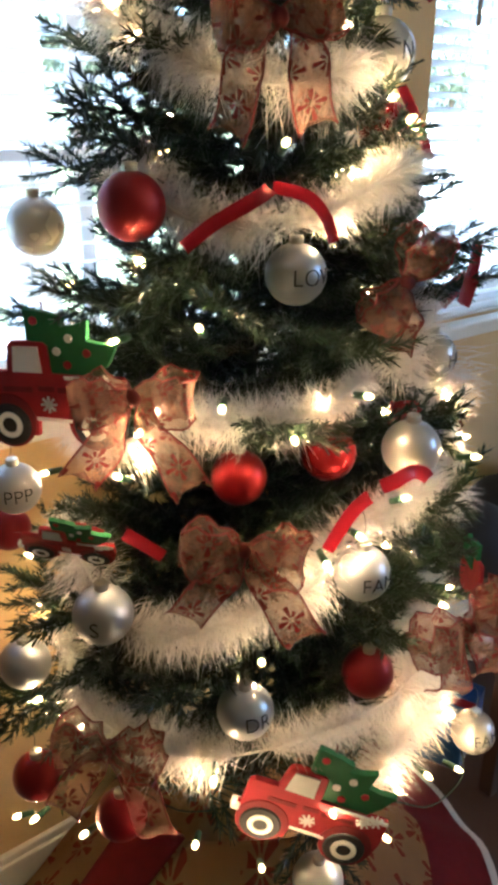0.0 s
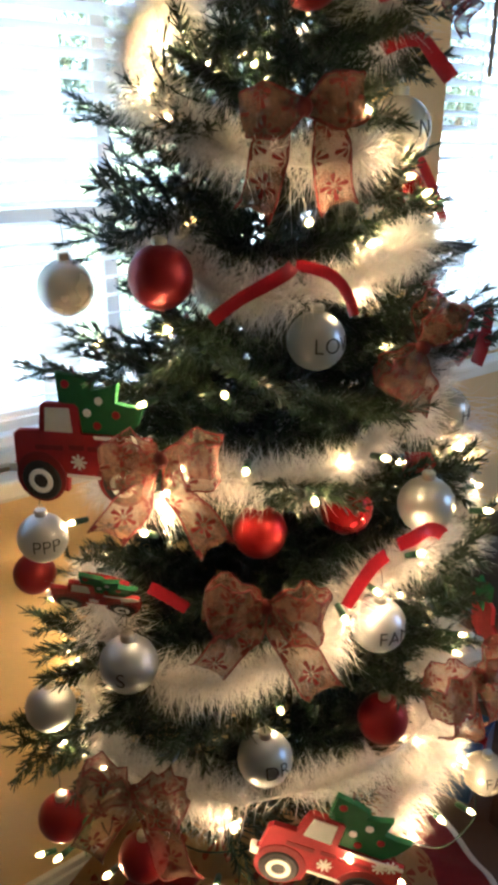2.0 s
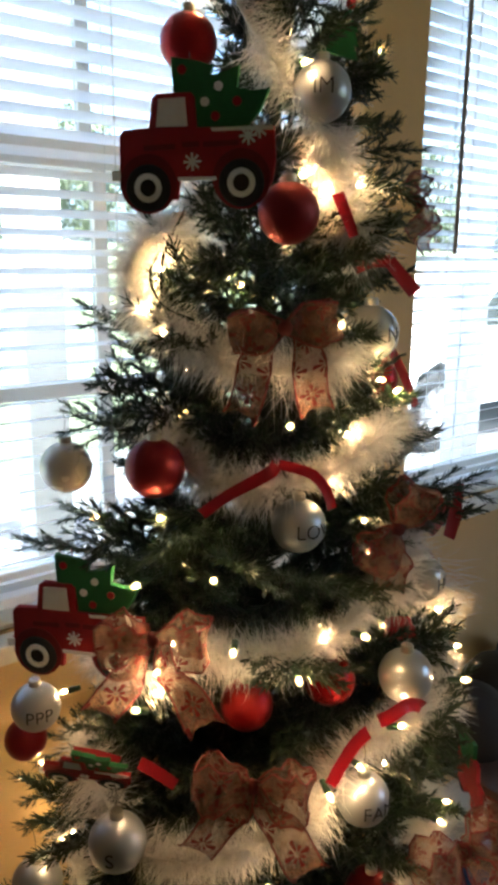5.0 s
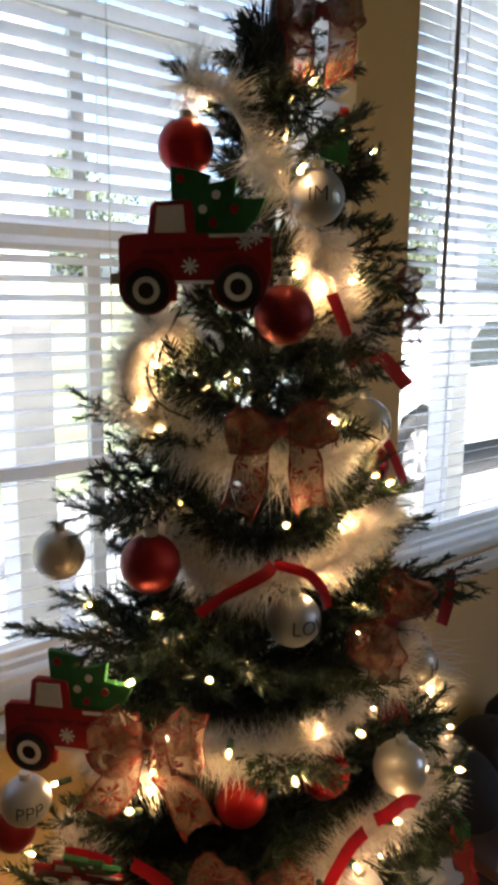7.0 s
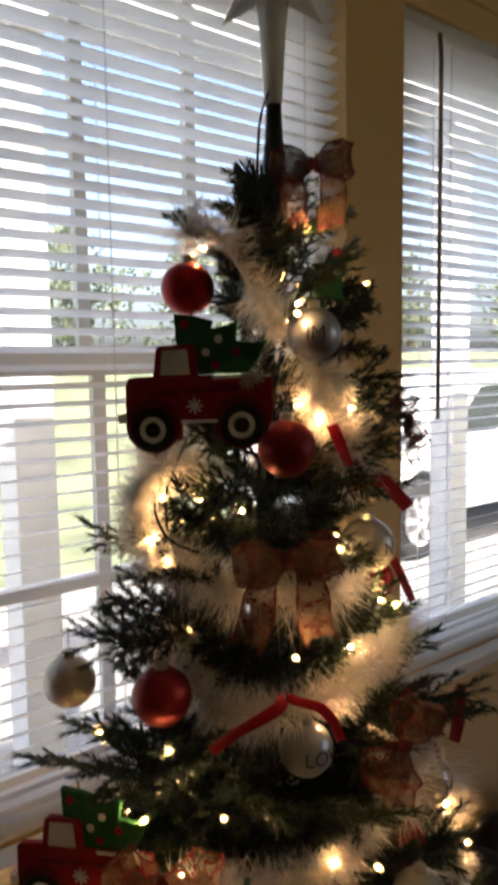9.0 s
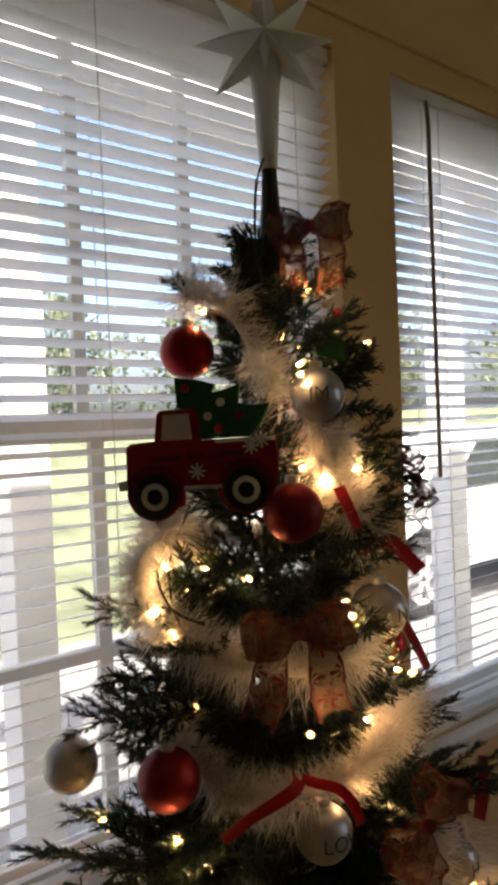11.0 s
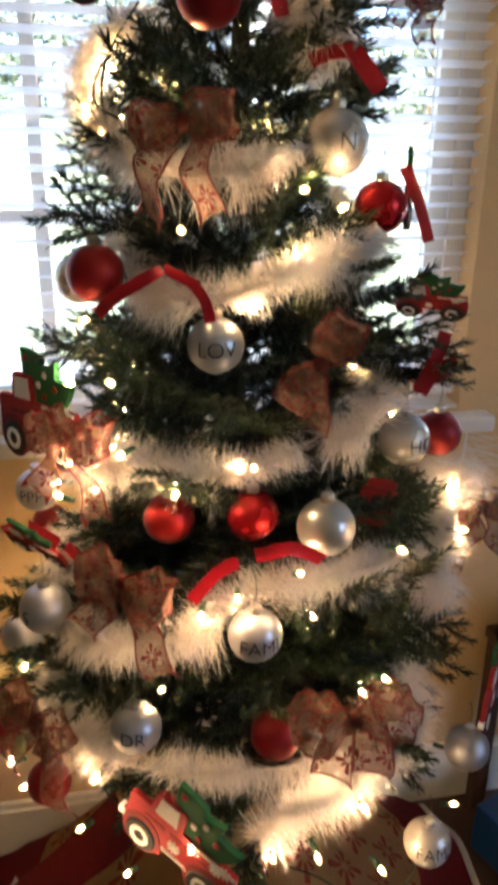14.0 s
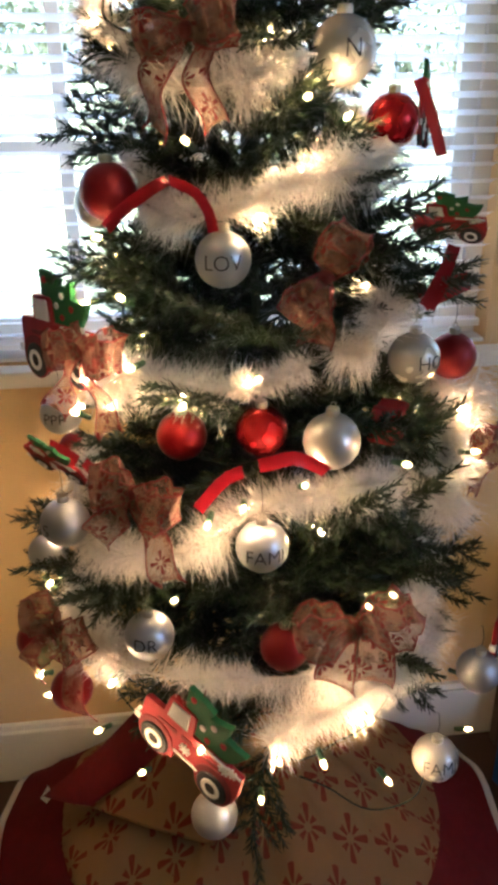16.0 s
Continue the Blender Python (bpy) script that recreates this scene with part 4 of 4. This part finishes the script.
# bulbs that lie inside the tinsel and light it from within
front = [p for p in GARLAND if p.y < axis(p.z).y + 0.06]
for n in range(4, len(front), 17):
    p = front[n]
    if p.z < 0.87 and n % 3:
        continue
    away = p - axis(p.z)
    away.z = 0
    away.normalize()
    p = p + away * brng.uniform(-0.02, 0.012) + Vector((brng.uniform(-0.02, 0.02), 0, brng.uniform(-0.035, 0.03)))
    if covered(p, 0.012):
        continue
    light_bulb(inv @ Matrix.Translation(p) @ (away + Vector((brng.uniform(-0.6, 0.6), 0, brng.uniform(-0.4, 0.9)))).to_track_quat("Z", "Y").to_matrix().to_4x4())
order = sorted(BULBS, key=lambda b: -b[1])
wire_keys = [on_tree(a + brng.uniform(-6, 6), zz, -0.07) for a, zz in order]
for p, q in zip(wire_keys, wire_keys[1:]):
    if (p - q).length < 0.22:
        mid = (p + q) / 2 + Vector((0, 0, -0.03))
        bm = tube(bmesh.new(), smooth_path([p, mid, q], 0.015), 0.0014, 5)
        bmesh.ops.transform(bm, matrix=inv, verts=bm.verts)
        part("wire", bm, M["wire"], lights)
for keys in (((172, 1.45, 0.0), (178, 1.40, 0.022), (-176, 1.36, 0.024), (-171, 1.325, 0.014)), ((165, 1.43, 0.0), (175, 1.385, 0.03), (-172, 1.35, 0.03), (-160, 1.335, 0.012))):
    bm = tube(bmesh.new(), smooth_path([on_tree(*q) for q in keys], 0.012), 0.0016, 5)
    bmesh.ops.transform(bm, matrix=inv, verts=bm.verts)
    part("wire", bm, M["wire"], lights)
bm = tube(bmesh.new(), smooth_path([axis(1.84) + Vector((-0.012, -0.005, 0)), axis(1.80) + Vector((-0.03, -0.012, 0)), axis(1.72) + Vector((-0.035, -0.02, 0)), axis(1.64) + Vector((-0.03, -0.05, 0))], 0.01), 0.0016, 5)
bmesh.ops.transform(bm, matrix=inv, verts=bm.verts)
part("wire", bm, M["wire"], lights)

bm = tube(bmesh.new(), smooth_path([Vector(q) for q in ((0.792, 0.562, 0.437), (0.829, 0.551, 0.423), (0.872, 0.535, 0.398), (0.910, 0.530, 0.397), (0.949, 0.533, 0.415), (0.965, 0.56, 0.45))], 0.012), 0.0013, 5)
bmesh.ops.transform(bm, matrix=inv, verts=bm.verts)
part("wire", bm, M["wire"], lights)

# ---------------------------------------------------------------- tree

def needle(bm, p, d, rng, length, width):
    side = d.cross(Vector((rng.gauss(0, 1), rng.gauss(0, 1), rng.gauss(0, 1)))).normalized() * width
    bm.faces.new((bm.verts.new(p + side), bm.verts.new(p - side), bm.verts.new(p + d * length - side * 0.5), bm.verts.new(p + d * length + side * 0.5)))


def sprig(bm, a, b, rng, step, length, spread=0.9):
    """Needles in a bottle brush along a to b."""
    n = max(3, int((b - a).length / step))
    ax = (b - a).normalized()
    s = ax.orthogonal().normalized()
    u = ax.cross(s)
    for i in range(n):
        t = i / (n - 1)
        p = a.lerp(b, t)
        for _ in range(2):
            th = rng.uniform(0, 2 * math.pi)
            lean = spread * (1.0 - 0.45 * t) * rng.uniform(0.8, 1.2)
            d = (ax * math.cos(lean) + (s * math.cos(th) + u * math.sin(th)) * math.sin(lean)).normalized()
            needle(bm, p, d, rng, length * rng.uniform(0.75, 1.2), 0.0011)


def branch_mesh(length, seed, twigs):
    rng = random.Random(seed)
    bm = bmesh.new()
    bend = rng.uniform(-0.06, 0.03)

    def at(t):
        return Vector((length * t, length * 0.1 * math.sin(3 * t + seed), length * (bend * t + 0.10 * t * t)))

    tube(bm, [at(k / 5) for k in range(6)], [0.0024, 0.0022, 0.002, 0.0017, 0.0014, 0.001], 5)
    n_wood = len(bm.faces)
    for k in range(7):
        t0, t1 = 0.25 + 0.75 * k / 7, 0.25 + 0.75 * (k + 1) / 7
        sprig(bm, at(t0), at(t1), rng, 0.0017, 0.0145)
    for k in range(twigs):
        t = 0.28 + 0.62 * (k + rng.random() * 0.6) / twigs
        p = at(t)
        side = 1 if k % 2 else -1
        d = Vector((0.75, side * rng.uniform(0.5, 0.95), rng.uniform(-0.25, 0.35))).normalized()
        L = min(0.085, length * 0.5) * rng.uniform(0.7, 1.1) * (1.15 - 0.5 * t)
        tube(bm, [p, p + d * L], [0.0014, 0.0008], 4)
        sprig(bm, p, p + d * L, rng, 0.0017, 0.0135)
    me = mesh_of("branch", bm, M["needle"])
    return me


LENGTHS = (0.09, 0.13, 0.17, 0.21, 0.26, 0.31)
BRANCHES = {L: [branch_mesh(L, 11 * i + k, 4 + int(L * 36)) for k in range(3)] for i, L in enumerate(LENGTHS)}
tree = thing("christmas_tree", "slim dark green artificial christmas tree beside the windows", "christmas tree", pose(*axis(0)))
TREE_INV = pose(*axis(0)).inverted()


def tree_part(name, bm, mat, label="", smooth=False):
    bmesh.ops.transform(bm, matrix=TREE_INV, verts=bm.verts)
    return part(name, bm, mat, tree, label, smooth)


tree_part("trunk", tube(bmesh.new(), [axis(z) for z in (0.05, 0.4, 0.8, 1.2, 1.6, 1.78)], [0.017, 0.016, 0.014, 0.012, 0.009, 0.006], 10), M["trunk"])


def trimmed(root, tip):
    """Shortens a branch that would grow over a decoration."""
    for c, r in CLEAR:
        flat = Vector((c.x, c.y, 0)) - Vector((root.x, root.y, 0))
        far = flat.length
        out = Vector((tip.x, tip.y, 0)) - Vector((root.x, root.y, 0))
        if far < 1e-3 or out.length < 1e-3:
            continue
        side = out.normalized() * far - flat
        at = root.z + (tip.z - root.z) * min(1.0, far / out.length)
        if side.length < r + 0.022 and abs(at - c.z) < r + 0.024 and out.length > far - r:
            k = max(0.3, (far - r - 0.012) / out.length)
            tip = root + (tip - root) * k
    return tip


def tucked(root, tip):
    """Ends a branch inside the tinsel that is wound over it."""
    out = Vector((tip.x - root.x, tip.y - root.y, 0))
    if out.length < 1e-3:
        return tip
    u = out.normalized()
    best = 1.0
    for c in GARLAND[::2]:
        flat = Vector((c.x - root.x, c.y - root.y, 0))
        far = flat.length
        if far > out.length + 0.03 or (u * far - flat).length > 0.03:
            continue
        if abs(root.z + (tip.z - root.z) * min(1.0, far / out.length) - c.z) < 0.04:
            best = min(best, max(0.35, (far - 0.012) / out.length))
    return root + (tip - root) * best


def add_branch(root, tip, rng, tuck=True, slim=1.1):
    tip = trimmed(root, tip)
    if tuck and rng.random() < 0.86:
        tip = tucked(root, tip)
    for _ in range(3):
        if covered(tip, 0.012):
            tip = root.lerp(tip, 0.85)
    d = tip - root
    L = min(LENGTHS, key=lambda v: abs(v - d.length))
    b = new("branch", rng.choice(BRANCHES[L]))
    b.parent = tree
    q = d.to_track_quat("X", "Z").to_matrix().to_4x4()
    s = d.length / L
    b.matrix_local = TREE_INV @ Matrix.Translation(root) @ q @ pose(0, 0, 0, rng.uniform(-50, 50)) @ Matrix.Diagonal((s, min(slim, s), min(slim, s), 1))
    return b


rng = random.Random(5)
z, k = 0.5, 0
while z < 1.70:
    n = int(6 + 14 * reach(z) / 0.3)
    for i in range(n):
        a = 360 * (i + rng.uniform(-0.3, 0.3)) / n + k * 23
        zz = z + rng.uniform(-0.03, 0.03)
        r = reach(zz) * rng.uniform(0.62, 1.12) + 0.018
        tip = axis(zz) + Vector((math.cos(radians(a)) * r, math.sin(radians(a)) * r, 0.12 * r + rng.uniform(-0.02, 0.04)))
        tip.y = min(tip.y, 0.99)
        add_branch(axis(zz - 0.02 - r * 0.12), tip, rng)
    z += 0.058
    k += 1
# short dark tips that push through the tinsel
for i in range(120):
    zz = 0.52 + 1.12 * (i + rng.random()) / 120
    a = -190 + (i * 97.3) % 215
    r = reach(zz) + rng.uniform(0.015, 0.05)
    root = axis(zz) + Vector((math.cos(radians(a)), math.sin(radians(a)), 0)) * r * 0.35
    tip = axis(zz) + Vector((math.cos(radians(a)) * r, math.sin(radians(a)) * r, rng.uniform(0.0, 0.05)))
    tip.y = min(tip.y, 0.99)
    if not any(covered(root.lerp(tip, k), 0.024) for k in (0.6, 0.8, 1.0)):
        add_branch(root, tip, rng, False)
# a branch that droops to the skirt
add_branch(Vector((0.785, 0.65, 0.45)), Vector((0.742, 0.575, 0.300)), rng, False)
# single branches whose tips stand clear of the outline
for a, zz, out in ((153, 1.70, 0.06), (171, 1.67, 0.0), (-57, 1.65, 0.035), (-57, 1.56, 0.02), (-52, 1.52, 0.055), (-52, 1.44, 0.04), (-53, 1.36, 0.012), (-51, 1.28, 0.014), (-49, 1.19, 0.044), (-46, 1.13, 0.10), (148, 1.32, 0.075), (147, 1.21, 0.08), (147, 1.08, 0.06), (145, 1.02, 0.11), (180, 1.29, 0.055), (178, 1.08, 0.06), (176, 0.79, 0.09), (176, 0.64, 0.09), (-15, 0.73, 0.02), (-15, 1.06, 0.09)):
    root = axis(zz - 0.035)
    end = on_tree(a, zz, out)
    end.y = min(end.y, 0.99)
    add_branch(root, end, rng, False, 0.62)
# branches that stand out of the outline
for a, zz, out in ((-33, 1.06, 0.09), (-12, 1.46, 0.05), (-25, 1.38, 0.06), (-40, 1.50, 0.04), (170, 1.27, 0.05), (178, 1.19, 0.06), (160, 0.97, 0.11), (172, 0.83, 0.05), (-172, 0.74, 0.07), (-20, 1.14, 0.04), (-5, 1.22, 0.05), (150, 1.62, 0.04), (-28, 1.60, 0.045), (-30, 0.74, 0.05), (-8, 0.86, 0.06)):
    tip = on_tree(a, zz, out)
    add_branch(axis(zz - 0.04), tip, rng)
for zz in (1.66, 1.71):
    for i in range(4):
        a = radians(72 * i + zz * 900)
        r = 0.02 + (1.8 - zz) * 0.25
        add_branch(axis(zz), axis(zz) + Vector((math.cos(a) * r, math.sin(a) * r, r * 1.1)), rng)
# the leader: a brush of upright needles ending in a bare black tip
bm = bmesh.new()
for k in range(1500):
    zz = rng.uniform(1.66, 1.80)
    a = rng.uniform(0, 2 * math.pi)
    d = Vector((math.cos(a) * 0.8, math.sin(a) * 0.8, 0.8)).normalized()
    needle(bm, axis(zz - 0.05) + Vector((math.cos(a), math.sin(a), 0)) * 0.012 + Vector((-0.014, 0.004, 0)), d, rng, 0.026, 0.0011)
lathe(bm, [(0.0, 1.60), (0.014, 1.66), (0.016, 1.74), (0.011, 1.79), (0.0075, 1.85), (0.0, 1.852)], 12, Matrix.Translation(axis(1.85) - Vector((0, 0, 1.85))))
tree_part("leader", bm, M["leader"], "dark bare top tip of the tree")
bm = bmesh.new()
for a in (30, 150, 270):
    c, s = math.cos(radians(a)), math.sin(radians(a))
    tube(bm, [axis(0.16), axis(0.10) + Vector((c * 0.1, s * 0.1, 0)), axis(0.008) + Vector((c * 0.2, s * 0.2, 0))], 0.011, 8)
tree_part("stand", bm, M["trunk"], "dark metal tree stand")

# ---------------------------------------------------------------- tree skirt


def skirt_sheet(name, r0, r1, h0, a0, a1, seed, mat, parent, lift=0.0, folds=9, fold=0.02, label=""):
    bm = bmesh.new()
    uvl = bm.loops.layers.uv.new("uv")
    na, nr = 120, 14
    c = axis(0)

    def put(a, t):
        r = r0 + (r1 - r0) * t
        w = math.sin(folds * a + seed) + 0.5 * math.sin(2.3 * folds * a + 2 * seed)
        z = lift + 0.006 + h0 * max(0.0, 1 - (r / 0.47)) ** 1.1 + fold * w * (0.25 + 0.75 * r / 0.5) * 0.6 + fold * 0.9
        return Vector((math.cos(a) * r, min(math.sin(a) * r, 1.0 - c.y), max(0.006 + lift, z)))

    rows = [[bm.verts.new(put(a0 + (a1 - a0) * i / na, j / nr)) for i in range(na + 1)] for j in range(nr + 1)]
    for j in range(nr):
        for i in range(na):
            f = bm.faces.new((rows[j][i], rows[j][i + 1], rows[j + 1][i + 1], rows[j + 1][i]))
            for loop in f.loops:
                loop[uvl].uv = (loop.vert.co.x, loop.vert.co.y)
    bmesh.ops.solidify(bm, geom=bm.faces[:], thickness=0.003)
    return part(name, bm, mat, parent, label, True)


sk = thing("tree_skirt", "burlap snowflake tree skirt with red felt border on the floor", "tree skirt", pose(*axis(0)))
S0, S1 = radians(75), radians(75 + 356)
skirt_sheet("panel", 0.03, 0.34, 0.34, S0, S1, 0.6, M["skirt"], sk)
skirt_sheet("border", 0.335, 0.46, 0.34, S0, S1, 0.6, M["felt_dark"], sk, label="dark red felt border")
skirt_sheet("hem", 0.458, 0.475, 0.34, S0, S1, 0.6, M["felt_white"], sk, label="white felt hem")



def flap(name, corners, mat, bulge, label=""):
    """A soft four-cornered piece of cloth; corners run round its edge."""
    a, b, c, d = [Vector(q) for q in corners]
    nrm = (b - a).cross(d - a).normalized()
    if nrm.z < 0:
        nrm.negate()
    bm = bmesh.new()
    uvl = bm.loops.layers.uv.new("uv")
    n = 16
    o = axis(0)
    rows = []
    for j in range(n + 1):
        row = []
        for i in range(n + 1):
            u, v = i / n, j / n
            q = a.lerp(b, u).lerp(d.lerp(c, u), v) + nrm * bulge * (math.sin(math.pi * u) * 0.7 + 0.3 * math.sin(2.2 * math.pi * v + 1))
            row.append(bm.verts.new(q - o))
        rows.append(row)
    for j in range(n):
        for i in range(n):
            f = bm.faces.new((rows[j][i], rows[j][i + 1], rows[j + 1][i + 1], rows[j + 1][i]))
            for loop in f.loops:
                loop[uvl].uv = (loop.vert.co.x, loop.vert.co.y)
    bmesh.ops.solidify(bm, geom=bm.faces[:], thickness=0.004)
    return part(name, bm, mat, sk, label, True)


flap("folded_panel", ((0.486, 0.759, 0.20), (0.678, 0.622, 0.25), (0.754, 0.640, 0.335), (0.618, 0.736, 0.335)), M["skirt"], 0.012, "raised fold of burlap cloth")
flap("folded_border", ((0.395, 0.83, 0.16), (0.486, 0.759, 0.203), (0.620, 0.738, 0.337), (0.575, 0.805, 0.36)), M["felt_dark"], 0.015, "raised fold of dark red felt")
flap("corner", ((0.385, 0.835, 0.150), (0.400, 0.815, 0.158), (0.412, 0.822, 0.172), (0.400, 0.842, 0.172)), M["felt_white"], 0.001, "white felt corner")

# ---------------------------------------------------------------- things behind the tree


def black_cap(m):
    c = thing("baseball_cap", "black cloth baseball cap in a row beside the wall", "cap", m, group="black caps")
    prof = [(0.088, 0.0), (0.09, 0.03), (0.082, 0.07), (0.06, 0.1), (0.03, 0.117), (0.0, 0.121)]
    part("crown", lathe(bmesh.new(), prof, 28), M["cap_black"], c, smooth=True)
    bm = bmesh.new()
    outer, inner = [], []
    for i in range(15):
        a = -math.pi * (0.1 + 0.8 * i / 14)
        inner.append(bm.verts.new((math.cos(a) * 0.086, math.sin(a) * 0.086, 0.004)))
        outer.append(bm.verts.new((math.cos(a) * 0.092, math.sin(a) * 0.155, 0.012 - 0.02 * abs(math.cos(a)))))
    for i in range(14):
        bm.faces.new((inner[i], inner[i + 1], outer[i + 1], outer[i]))
    bmesh.ops.solidify(bm, geom=bm.faces[:], thickness=0.003)
    part("brim", bm, M["cap_black"], c)
    part("button", lathe(bmesh.new(), [(0.007, 0.119), (0.006, 0.124), (0.0, 0.126)], 12), M["cap_black"], c)
    part("emblem", boxes((0.02, 0.045, -0.086, -0.08, 0.035, 0.06), bevel=0.002), M["felt_white"], c, "small white stitched emblem")
    return c


stand = thing("side_table", "small dark wooden table against the wall", "table", pose(1.52, 0.85, 0))
part("tabletop", boxes((-0.22, 0.3, -0.17, 0.17, 0.415, 0.44), bevel=0.005), M["floor"], stand)
for x in (-0.2, 0.28):
    for y in (-0.15, 0.15):
        part("leg", boxes((x - 0.015, x + 0.015, y - 0.015, y + 0.015, 0, 0.415), bevel=0.003), M["floor"], stand)
for x, y, a in ((1.40, 0.87, -150), (1.56, 0.90, -140), (1.72, 0.92, -125)):
    black_cap(pose(x, y, 0.441, 0, 0, a))
g = thing("gift_box", "blue wrapped gift box on the floor beside the tree", "gift box", pose(1.36, 0.86, 0, 0, 0, 20))
part("box", boxes((-0.08, 0.08, -0.07, 0.07, 0, 0.11), bevel=0.004), M["blue"], g)
part("band", boxes((-0.012, 0.012, -0.072, 0.072, 0, 0.112), bevel=0.002), M["ribbon"], g)
